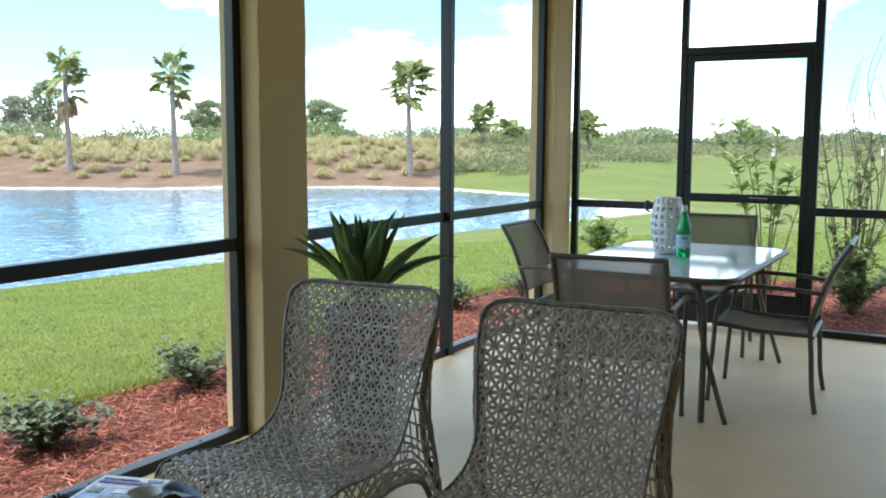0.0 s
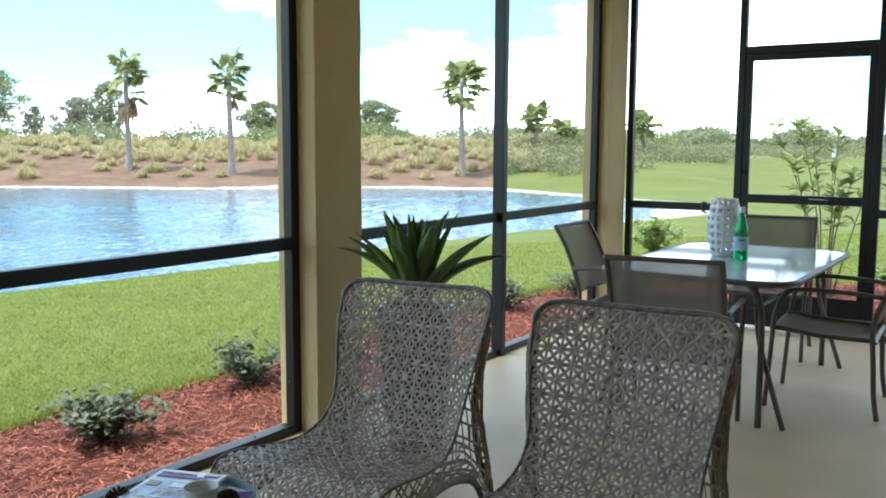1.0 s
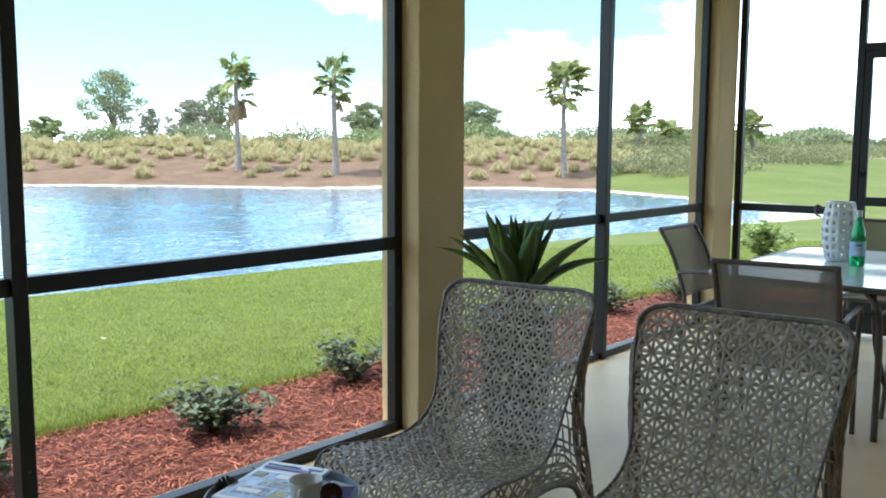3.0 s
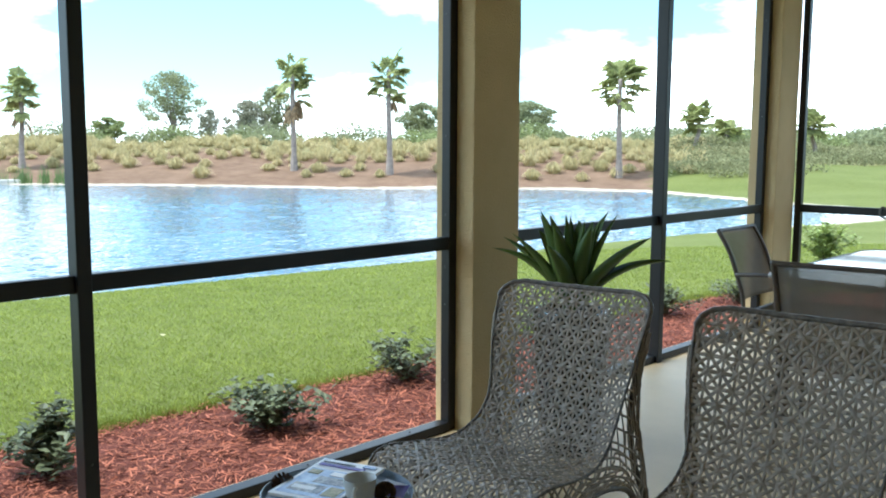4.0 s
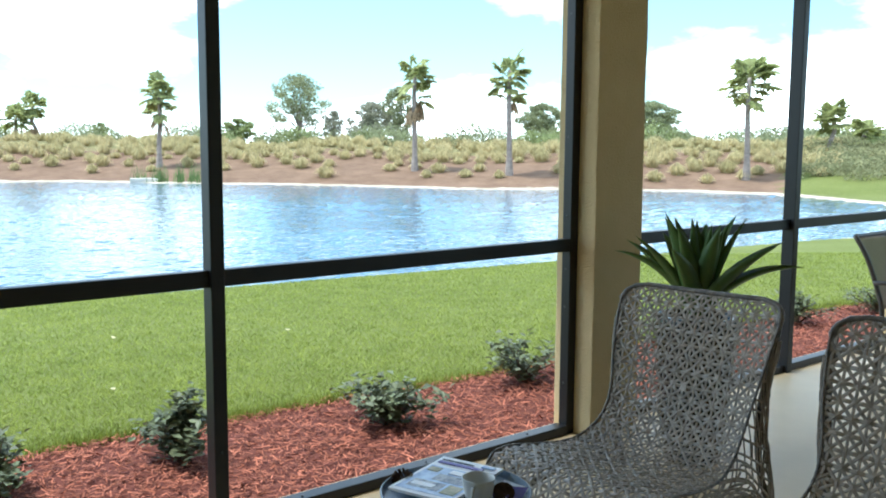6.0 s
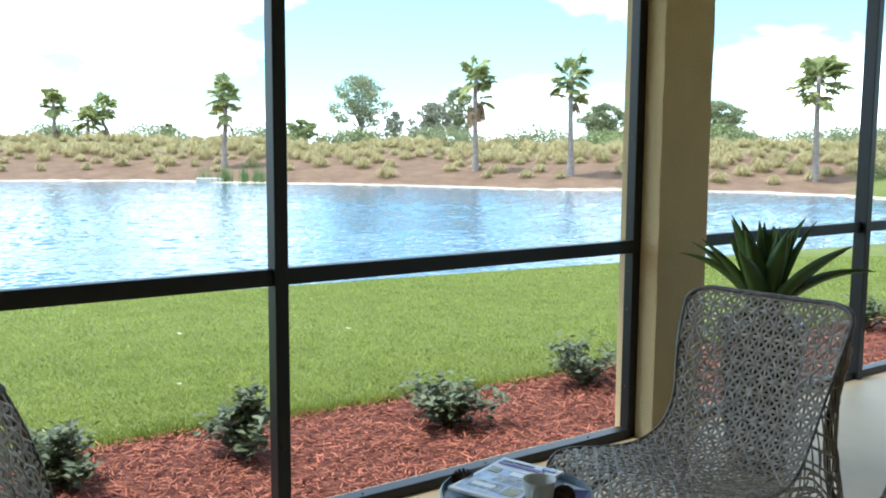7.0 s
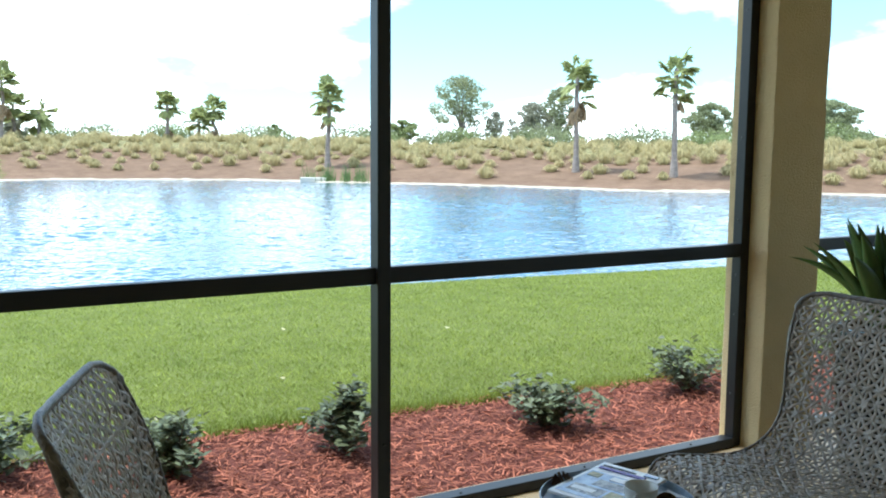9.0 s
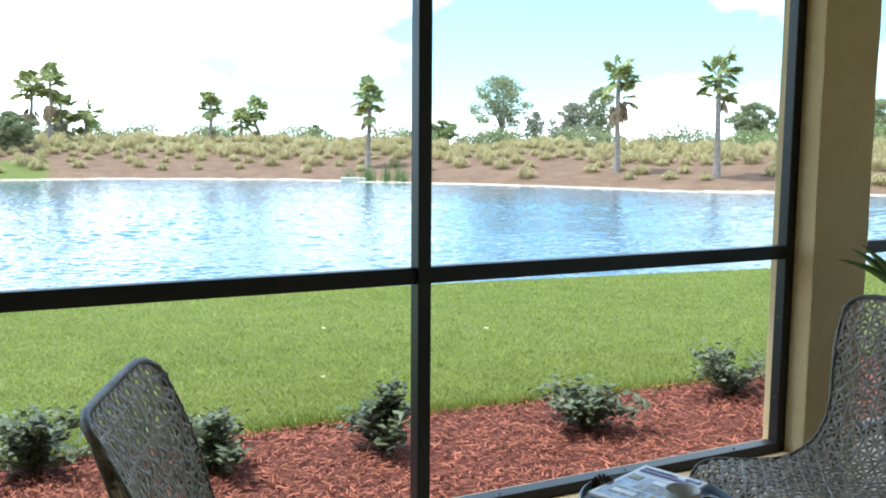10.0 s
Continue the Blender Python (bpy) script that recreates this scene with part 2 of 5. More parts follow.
part("kick_panel", bm, BRONZE, door)
bm = bmesh.new()
tube(bm, [(DR - 0.40, YA + 0.004, 0.99), (DR - 0.40, YA - 0.03, 0.99), (DR - 0.29, YA - 0.035, 0.988), (DR - 0.27, YA - 0.03, 0.987)], 0.011, 8)
part("handle", bm, SCREW, lock_rail, "small grey lever handle")
bm = bmesh.new()
tube(bm, [(DL + 0.02, YA - 0.004, 1.17), (DL + 0.02, YA - 0.012, 1.20)], 0.014, 8)
part("latch", bm, BRONZE, door)

# ---- ground, lake, far bank ----
def ground_material():
    m = bpy.data.materials.new("ground_cover")
    m.use_nodes = True
    t = m.node_tree
    b = t.nodes["Principled BSDF"]
    b.inputs["Roughness"].default_value = 0.95
    b.inputs["Specular IOR Level"].default_value = 0.15
    co = t.nodes.new("ShaderNodeTexCoord")
    at = t.nodes.new("ShaderNodeAttribute")
    at.attribute_name = "cover"
    sep = t.nodes.new("ShaderNodeSeparateColor")
    t.links.new(at.outputs["Color"], sep.inputs["Color"])

    def patch(scale, lo, hi, detail=6):
        n = t.nodes.new("ShaderNodeTexNoise")
        n.inputs["Scale"].default_value = scale
        n.inputs["Detail"].default_value = detail
        n.inputs["Roughness"].default_value = 0.7
        t.links.new(co.outputs["Object"], n.inputs["Vector"])
        r = t.nodes.new("ShaderNodeValToRGB")
        r.color_ramp.elements[0].position, r.color_ramp.elements[1].position = 0.3, 0.7
        r.color_ramp.elements[0].color, r.color_ramp.elements[1].color = (*lo, 1), (*hi, 1)
        t.links.new(n.outputs["Fac"], r.inputs["Fac"])
        return r.outputs["Color"]

    def mixed(fac, a, c):
        x = t.nodes.new("ShaderNodeMix")
        x.data_type = "RGBA"
        t.links.new(fac, x.inputs["Factor"])
        t.links.new(a, x.inputs["A"])
        t.links.new(c, x.inputs["B"])
        return x.outputs["Result"]

    def ragged(channel, scale):
        n = t.nodes.new("ShaderNodeTexNoise")
        n.inputs["Scale"].default_value = scale
        n.inputs["Detail"].default_value = 5
        t.links.new(co.outputs["Object"], n.inputs["Vector"])
        a = t.nodes.new("ShaderNodeMath")
        a.operation = "ADD"
        t.links.new(channel, a.inputs[0])
        t.links.new(n.outputs["Fac"], a.inputs[1])
        r = t.nodes.new("ShaderNodeMapRange")
        r.inputs["From Min"].default_value, r.inputs["From Max"].default_value = 0.88, 1.12
        t.links.new(a.outputs[0], r.inputs["Value"])
        return r.outputs["Result"]

    lawn = mixed(patch_fac(t, co, 0.35), patch(5, (0.088, 0.104, 0.022), (0.138, 0.155, 0.038)), patch(9, (0.105, 0.12, 0.028), (0.16, 0.175, 0.05)))
    dirt = patch(0.8, (0.125, 0.075, 0.046), (0.215, 0.135, 0.085))
    rough = patch(0.5, (0.16, 0.145, 0.065), (0.25, 0.22, 0.10))
    sand = patch(1.5, (0.24, 0.19, 0.13), (0.64, 0.56, 0.43))
    c = mixed(ragged(sep.outputs["Green"], 1.6), lawn, dirt)
    c = mixed(ragged(sep.outputs["Blue"], 0.9), c, rough)
    c = mixed(ragged(sep.outputs["Red"], 1.1), c, sand)
    t.links.new(c, b.inputs["Base Color"])
    n = t.nodes.new("ShaderNodeTexNoise")
    n.inputs["Scale"].default_value = 30
    t.links.new(co.outputs["Object"], n.inputs["Vector"])
    bp = t.nodes.new("ShaderNodeBump")
    bp.inputs["Strength"].default_value, bp.inputs["Distance"].default_value = 0.5, 0.03
    t.links.new(n.outputs["Fac"], bp.inputs["Height"])
    t.links.new(bp.outputs["Normal"], b.inputs["Normal"])
    return m


def patch_fac(t, co, scale):
    n = t.nodes.new("ShaderNodeTexNoise")
    n.inputs["Scale"].default_value = scale
    n.inputs["Detail"].default_value = 4
    t.links.new(co.outputs["Object"], n.inputs["Vector"])
    r = t.nodes.new("ShaderNodeMapRange")
    r.inputs["From Min"].default_value, r.inputs["From Max"].default_value = 0.38, 0.62
    t.links.new(n.outputs["Fac"], r.inputs["Value"])
    return r.outputs["Result"]


LAKE_Z = -1.0
SHORE = np.array([(-14.9, -60), (-14.4, 0), (-13.8, 6.4), (-13.1, 12), (-12.5, 17), (-12.0, 22), (-11.2, 26), (-10.3, 30), (-9.7, 33.5), (-10.6, 35.8),
                  (-13.9, 36.6), (-19, 38.8), (-24, 41.3), (-29.5, 39.9), (-33.6, 35.6), (-37, 31.6), (-42.7, 28.8), (-50, 23), (-57, 17), (-61, 7.2), (-60, 0.7), (-60, -60)])


def shore_distance(x, y):
    """Metres from the water's edge: above 0 on land, below 0 in the lake."""
    x, y = np.asarray(x, float), np.asarray(y, float)
    best = np.full(x.shape, 1e9)
    inside = np.zeros(x.shape, bool)
    n = len(SHORE)
    for i in range(n):
        (x0, y0), (x1, y1) = SHORE[i], SHORE[(i + 1) % n]
        dx, dy = x1 - x0, y1 - y0
        t = np.clip(((x - x0) * dx + (y - y0) * dy) / (dx * dx + dy * dy), 0, 1)
        best = np.minimum(best, np.hypot(x - x0 - t * dx, y - y0 - t * dy))
        cross = ((y0 > y) != (y1 > y)) & (x < dx * (y - y0) / (dy if dy else 1e-9) + x0)
        inside ^= cross
    return np.where(inside, -best, best)


def step(a, b, x):
    t = np.clip((x - a) / (b - a), 0, 1)
    return t * t * (3 - 2 * t)


BANK_AZ = [0, 14, 17, 21, 26, 30, 36.5, 43, 49, 56, 65, 73, 80, 89, 120]
BANK_R = [70, 62, 46, 44, 45, 48.5, 49.5, 47.5, 48.8, 51.7, 55, 59, 62, 60, 62]
BANK_H = [1.5, 1.5, 1.55, 1.65, 1.8, 1.85, 1.8, 1.72, 1.68, 1.70, 1.75, 1.9, 2.0, 2.0, 2.0]
BANK_W = [45, 45, 42, 34, 24, 17, 16, 16, 16, 16, 17, 18, 19, 20, 20]


def land(x, y):
    """Height of the ground, and the cover: sand, dirt, rough grass (0 to 1 each)."""
    x, y = np.asarray(x, float), np.asarray(y, float)
    d = shore_distance(x, y)
    r = np.hypot(x, y)
    az = np.degrees(np.arctan2(-x, y))
    az = np.where((az < 0) | (az > 150), 0, az)
    az = np.clip(az, 0, 120)
    bank_r, bank_h, bank_w = np.interp(az, BANK_AZ, BANK_R), np.interp(az, BANK_AZ, BANK_H), np.interp(az, BANK_AZ, BANK_W)
    over = step(0, 4, r - bank_r + 1)
    z = -1 + (0.88 - 0.46 * step(14, 30, r)) * np.clip(d / 10.5, 0, 1) ** 0.8
    ramp = np.clip((r - bank_r - 2) / bank_w, 0, 1)
    wave = 0.16 * np.sin(x * 0.31 + 1.3 * np.sin(y * 0.17)) + 0.10 * np.sin(y * 0.53 + x * 0.21)
    z = z + over * (bank_h * ramp ** 0.9 + wave * ramp)
    z = np.where(d < 0, -1 + np.maximum(d * 0.35, -1.2), z)
    far = step(-3, 0, r - bank_r)
    sand = far * (1 - step(0.2, 1.8, d)) * (d > -3)
    sand = np.where((az < 30) & (r > 26), np.maximum(sand, 0.85 * (1 - step(0.1, 1.5, d))), sand)
    bare = step(28.0, 32, az)
    dirt = far * step(0.0, 0.8, d) * (1 - step(13, 20, r - bank_r)) * bare
    dirt = np.where((az > 85.5) & (r - bank_r < 9), dirt * (1 - step(85.5, 88.0, az)), dirt)
    rough = far * np.where(az > 30, step(11, 19, r - bank_r), step(0.5, 0.62, (r - bank_r) / bank_w))
    return z, sand, dirt, rough


az_list = np.radians(np.concatenate([np.arange(-20, 110, 0.4), np.arange(110, 340, 5.0)]))
r_list = np.concatenate([[0.5], np.arange(2, 12, 0.5), np.geomspace(12, 130, 130), np.geomspace(135, 3000, 24)])
AZ, RR = np.meshgrid(az_list, r_list)
GX, GY = -np.sin(AZ) * RR, np.cos(AZ) * RR
GZ, g_sand, g_dirt, g_rough = land(GX, GY)
nr, na = GX.shape
idx = np.arange(nr * na).reshape(nr, na)
quads = np.stack([idx[:-1], idx[1:], np.roll(idx, -1, 1)[1:], np.roll(idx, -1, 1)[:-1]], -1).reshape(-1, 4)
GROUND = ground_material()
ground = raw("ground", np.stack([GX, GY, GZ], -1).reshape(-1, 3), [tuple(int(i) for i in q) for q in quads] + [tuple(int(i) for i in idx[0][::-1])], GROUND, smooth=True)
cover = ground.data.color_attributes.new("cover", "FLOAT_COLOR", "POINT")
cover.data.foreach_set("color", np.stack([g_sand, g_dirt, g_rough, np.ones_like(g_sand)], -1).astype(np.float32).ravel())
tagged(ground, "green lawn and far bank of bare brown earth and dry grass", "ground", kind="structure")


def water_material():
    m = bpy.data.materials.new("lake_water")
    m.use_nodes = True
    t = m.node_tree
    b = t.nodes["Principled BSDF"]
    b.inputs["Base Color"].default_value = (0.075, 0.125, 0.165, 1)
    b.inputs["Roughness"].default_value = 0.05
    b.inputs["IOR"].default_value = 1.33
    co = t.nodes.new("ShaderNodeTexCoord")

    def ripple(scale, detail, turn, stretch):
        mp = t.nodes.new("ShaderNodeMapping")
        mp.inputs["Rotation"].default_value = (0, 0, radians(turn))
        mp.inputs["Scale"].default_value = stretch
        t.links.new(co.outputs["Object"], mp.inputs["Vector"])
        n = t.nodes.new("ShaderNodeTexNoise")
        n.inputs["Scale"].default_value, n.inputs["Detail"].default_value = scale, detail
        t.links.new(mp.outputs["Vector"], n.inputs["Vector"])
        return n.outputs["Fac"]

    # small ripples on the modelled waves
    s = ripple(5.0, 2, 40, (1.0, 0.6, 1))
    bp = t.nodes.new("ShaderNodeBump")
    bp.inputs["Strength"].default_value, bp.inputs["Distance"].default_value = 1.0, 0.036
    t.links.new(s, bp.inputs["Height"])
    t.links.new(bp.outputs["Normal"], b.inputs["Normal"])
    return m


# wind waves on the part of the lake that lies before the porch, a flat sheet below the rest
rng = np.random.default_rng(29)
w_az = np.radians(np.arange(8, 97, 0.13))
w_r = 1 / np.linspace(1 / 11.5, 1 / 68, 470)
WA, WR = np.meshgrid(w_az, w_r)
WX, WY = -np.sin(WA) * WR, np.cos(WA) * WR
wave = np.zeros_like(WX)
for k in range(56):
    length = 0.15 * 6.5 ** rng.uniform(0, 1)
    toward = radians(135 + rng.normal(0, 26))
    kx, ky = 2 * math.pi / length * math.sin(toward), 2 * math.pi / length * math.cos(toward)
    wave += length / (2 * math.pi) * 0.019 * np.sin(kx * WX + ky * WY + rng.uniform(0, 2 * math.pi))
gust = 1 + 0.35 * np.sin(WX * 0.33 + 1.7 * np.sin(WY * 0.21)) * np.sin(WY * 0.27 + WX * 0.11) + 0.2 * np.sin(WX * 0.9 - WY * 0.5)
WZ = LAKE_Z + wave * gust
nw, ma = WX.shape
wi = np.arange(nw * ma).reshape(nw, ma)
wd = shore_distance(WX, WY)
keep_q = (wd[:-1, :-1] < 1.2).ravel()
wq = np.stack([wi[:-1, :-1], wi[:-1, 1:], wi[1:, 1:], wi[1:, :-1]], -1).reshape(-1, 4)[keep_q]
verts = np.concatenate([np.stack([WX, WY, WZ], -1).reshape(-1, 3), np.column_stack([SHORE, np.full(len(SHORE), LAKE_Z - 0.15)])])
wf = [tuple(int(i) for i in q[::-1]) for q in wq] + [tuple(range(nw * ma, nw * ma + len(SHORE)))]
water = raw("water", verts, wf, water_material(), smooth=True)
tagged(water, "wind-rippled blue lake reflecting the pale sky", "lake", kind="structure")

# mulch bed with loose chips
MULCH = material("mulch", (0.165, 0.054, 0.038), 0.95, second=(0.09, 0.03, 0.021), scale=14, bump=0.8, bump_scale=70, spec=0.15)
CHIP = material("mulch_chip", (0.42, 0.15, 0.088), 0.9, second=(0.18, 0.058, 0.036), scale=9, vary=0.62, spec=0.2)
BED = [(-4.55, -4), (-4.47, 0.8), (-4.39, 2.3), (-4.27, 3.9), (-4.22, 6.5), (-4.0, 8.5), (-2.8, 9.7), (-1.3, 10.5), (1, 11), (4, 11), (4, 7.19), (-3.11, 7.19), (-3.11, -4)]


def in_bed(x, y):
    inside = np.zeros(np.shape(x), bool)
    for (x0, y0), (x1, y1) in zip(BED, BED[1:] + BED[:1]):
        inside ^= ((y0 > y) != (y1 > y)) & (x < (x1 - x0) * (y - y0) / ((y1 - y0) or 1e-9) + x0)
    return inside


rng = np.random.default_rng(4)
bm = bmesh.new()
ring = [Vector(p) for p in smooth_path([(*p, 0) for p in BED[:10]], 14)]
ring = [Vector((p.x + 0.05 * noise.noise(p * 3.1), p.y + 0.05 * noise.noise(p * 2.7 + Vector((5, 0, 0))), -0.075)) for p in ring] + [Vector((*p, -0.075)) for p in BED[10:]]
bm.faces.new([bm.verts.new(p) for p in ring])
for f in list(bm.faces):
    f.normal_update()
    if f.normal.z < 0:
        f.normal_flip()
got = bmesh.ops.extrude_face_region(bm, geom=bm.faces[:])
for v in got["geom"]:
    if isinstance(v, bmesh.types.BMVert):
        v.co.z -= 0.2
bmesh.ops.recalc_face_normals(bm, faces=bm.faces[:])
mulch_bed = tagged(part("mulch_bed", bm, MULCH), "bed of shredded red-brown wood mulch along the porch", "mulch bed", kind="structure")

n = 190000
cx, cy = rng.uniform(-4.85, 1.0, n), -1.2 + 12.2 * rng.uniform(0, 1, n) ** 1.35
ok = in_bed(cx, cy)
cx, cy = cx[ok], cy[ok]
n = len(cx)
ang, ln, wd = rng.uniform(0, math.pi, n), 0.012 + 0.055 * rng.uniform(0, 1, n) ** 1.5, rng.uniform(0.003, 0.009, n)
tilt, cz = rng.normal(0, 0.22, n), -0.068 + rng.uniform(0, 0.022, n)
ax = np.stack([np.cos(ang), np.sin(ang), tilt], -1) * (ln / 2)[:, None]
sd = np.stack([-np.sin(ang), np.cos(ang), rng.normal(0, 0.4, n)], -1) * (wd / 2)[:, None]
c0 = np.stack([cx, cy, cz], -1)
chips = tris("mulch_chips", np.stack([c0 - ax - sd, c0 + ax - sd * 0.6, c0 + ax + sd * 0.6, c0 - ax + sd], 1), CHIP, n=4)
tagged(chips, "loose shredded chips of red-brown wood mulch", "mulch", kind="stuff")

# lawn blades
GRASS = material("grass_blade", (0.30, 0.335, 0.062), 0.7, second=(0.15, 0.19, 0.028), scale=2.6, amount=0.5, vary=0.34, spec=0.25, through_light=0.35)
n = 460000
u = rng.uniform(0, 1, n)
gr = 4.3 + 15.0 * u ** 1.35
ga = np.radians(rng.uniform(4, 93, n))
gx, gy = -np.sin(ga) * gr, np.cos(ga) * gr
d = shore_distance(gx, gy)
ok = (d > 0.1) & ~in_bed(gx, gy) & ~((gx > -3.3) & (gy < 7.4))
ok &= ~((gx > -4.9) & in_bed(gx + 0.04, gy))
gx, gy = gx[ok], gy[ok]
gz = land(gx, gy)[0]
n = len(gx)
tall = rng.uniform(0.016, 0.048, n) * np.where(rng.uniform(0, 1, n) < 0.01, 2.0, 1.0)
lean = rng.normal(0, 0.95, (n, 2)) * tall[:, None]
face = rng.uniform(0, math.pi, n)
half = rng.uniform(0.002, 0.0042, n) * (1 + np.hypot(gx, gy) / 14)
s = np.stack([np.cos(face) * half, np.sin(face) * half, np.zeros(n)], -1)
base = np.stack([gx, gy, gz - 0.01], -1)
tip = base + np.stack([lean[:, 0], lean[:, 1], tall], -1)
rim_pts = np.array([(p.x, p.y) for p in ring[:-3]])
pick = rng.integers(0, len(rim_pts) - 1, 16000)
rim_xy = rim_pts[pick] + (rim_pts[pick + 1] - rim_pts[pick]) * rng.uniform(0, 1, (16000, 1)) + rng.normal(0, 0.03, (16000, 2))
rim_h, rim_a = rng.uniform(0.04, 0.11, 16000), rng.uniform(0, math.pi, 16000)
rb = np.stack([rim_xy[:, 0], rim_xy[:, 1], np.full(16000, -0.10)], -1)
rs = np.stack([np.cos(rim_a), np.sin(rim_a), np.zeros(16000)], -1) * 0.004
rt = rb + np.stack([rng.normal(0.02, 0.035, 16000), rng.normal(0, 0.035, 16000), rim_h], -1)
lawn = tris("lawn_grass", np.concatenate([np.stack([base - s, base + s, tip], 1), np.stack([rb - rs, rb + rs, rt], 1)]), GRASS)
tagged(lawn, "mown green lawn grass with paler yellow patches", "grass", kind="stuff")

# fallen pale leaves on the lawn
PALE = material("dry_leaf", (0.75, 0.68, 0.42), 0.8)
for x, y in ((-7.4, 4.2), (-5.9, 2.05), (-5.15, 1.05), (-8.3, 2.9)):
    bm = bmesh.new()
    z = float(land(x, y)[0]) + 0.055
    pts = [(math.cos(a) * 0.028, math.sin(a) * 0.016, 0.006 * math.cos(2 * a)) for a in np.linspace(0, 2 * math.pi, 9)[:-1]]
    bm.faces.new([bm.verts.new(p) for p in pts])
    bmesh.ops.solidify(bm, geom=bm.faces[:], thickness=0.003)
    leaf = part("fallen_leaf", bm, PALE)
    leaf.matrix_basis = pose(x, y, z, 12, 8, 40 * x)
    tagged(leaf, "small pale dry leaf lying on the lawn", "leaf", "fallen leaves")

# dry grass tufts on the far bank
TUFT = material("dry_grass", (0.62, 0.515, 0.29), 0.9, second=(0.39, 0.35, 0.165), scale=0.35, amount=0.6, vary=0.3, spec=0.1, through_light=0.45)
rng = np.random.default_rng(11)
blades = []
az_t, dd = rng.uniform(12, 93, 9000), rng.uniform(0, 1, 9000)
stood = np.zeros((0, 2))
for a, q in zip(az_t, dd):
    br, bw = np.interp(a, BANK_AZ, BANK_R), np.interp(a, BANK_AZ, BANK_W)
    off = 3.5 + (bw + 8) * q
    if a < 27 or a < 31 and off < bw * 0.35:
        continue
    keep = 0.035 if off < 6.5 else (0.16 if off < 9.5 else 0.95)
    if a < 38:
        keep = max(keep, 0.5)
    if rng.uniform() > keep:
        continue
    r = br + off
    x, y = -math.sin(math.radians(a)) * r, math.cos(math.radians(a)) * r
    if len(stood) and np.min(np.hypot(stood[:, 0] - x, stood[:, 1] - y)) < (1.55 if off < bw * 0.6 else 1.15):
        continue
    stood = np.vstack([stood, (x, y)])
    z = float(land(x, y)[0])
    big = rng.uniform(0, 1) ** 1.4
    h, w = 0.55 + 0.50 * big + rng.normal(0, 0.05), 0.48 + 0.46 * big + rng.normal(0, 0.04)
    m = 260
    th, sp = rng.uniform(0, 2 * math.pi, m), np.sqrt(rng.uniform(0, 1, m))
    out = np.stack([np.cos(th), np.sin(th), np.zeros(m)], -1)
    up = np.array([0, 0, 1.0])
    hh = h * rng.uniform(0.45, 1.12, m)
    at = np.array([x, y, z - 0.05])
    root = at + out * (sp * w * 0.45)[:, None]
    mid = at + out * (sp * w * 0.62)[:, None] + up * (hh * (0.85 - 0.3 * sp ** 2))[:, None]
    tip = at + out * (sp * w * 1.15)[:, None] + up * (hh * (1.0 - 0.8 * sp))[:, None]
    wid = np.stack([-np.sin(th), np.cos(th), np.zeros(m)], -1) * 0.016
    blades.append(np.stack([root - wid * 0.6, root + wid * 0.6, mid + wid], 1))
    blades.append(np.stack([root - wid * 0.6, mid + wid, mid - wid], 1))
    blades.append(np.stack([mid - wid, mid + wid, tip], 1))
tagged(tris("dry_grass_tufts", np.concatenate(blades), TUFT), "clumps of dry tan-green bunch grass on the bank", "grass", kind="stuff")

# ---- trees and far growth ----
BARK = material("palm_bark", (0.36, 0.30, 0.26), 0.95, second=(0.17, 0.135, 0.11), scale=3, stretch=(1, 1, 3), bump=0.6, bump_scale=12)
# far fronds and leaves are coloured paler to stand in for distance haze
FROND = material("palm_frond", (0.46, 0.47, 0.20), 0.6, second=(0.30, 0.33, 0.135), scale=1.2, vary=0.3, through_light=0.45, spec=0.12)
FROND_DRY = material("dead_frond", (0.46, 0.33, 0.19), 0.9, second=(0.30, 0.21, 0.12), vary=0.3, through_light=0.3)
LEAF_OAK = material("oak_leaf", (0.33, 0.345, 0.19), 0.8, second=(0.21, 0.23, 0.125), scale=0.6, vary=0.3, spec=0.1, through_light=0.45)
LEAF_GREY = material("grey_leaf", (0.39, 0.375, 0.27), 0.8, second=(0.25, 0.25, 0.175), scale=0.6, vary=0.3, spec=0.1, through_light=0.45)
LEAF_LIME = material("bright_leaf", (0.30, 0.33, 0.14), 0.8, second=(0.18, 0.21, 0.085), scale=0.6, vary=0.3, spec=0.1, through_light=0.3)


def spot(az, r):
    a = radians(az)
    x, y = -math.sin(a) * r, math.cos(a) * r
    return x, y, float(land(x, y)[0])


def fan(rng, hub, way, size, droop):
    """One fan leaf: narrow pointed segments spread round its stalk."""
    way = Vector(way).normalized()
    side = way.cross(Vector((0, 0, 1)))
    if side.length < 0.05:
        side = Vector((1, 0, 0))
    side.normalize()
    nrm = side.cross(way)
    out = []
    blade = Vector(hub) + way * size * 0.70
    sw = side * 0.02
    out.append((Vector(hub) - sw, Vector(hub) + sw, blade))
    count = 15
    for k in range(count):
        a = radians(-125 + 250 * k / (count - 1)) + rng.normal(0, 0.05)
        l = size * (0.52 + 0.14 * math.cos(a * 0.6)) * rng.uniform(0.85, 1.1)
        dirn = way * math.cos(a) + side * math.sin(a)
        tipp = blade + dirn * l - Vector((0, 0, 1)) * droop * l * rng.uniform(0.5, 1.2) + nrm * rng.normal(0, 0.06)
        e = (way * -math.sin(a) + side * math.cos(a)) * l * 0.25
        mid = blade + dirn * l * 0.5
        out.append((blade, mid - e, tipp))
        out.append((blade, tipp, mid + e))
    return out


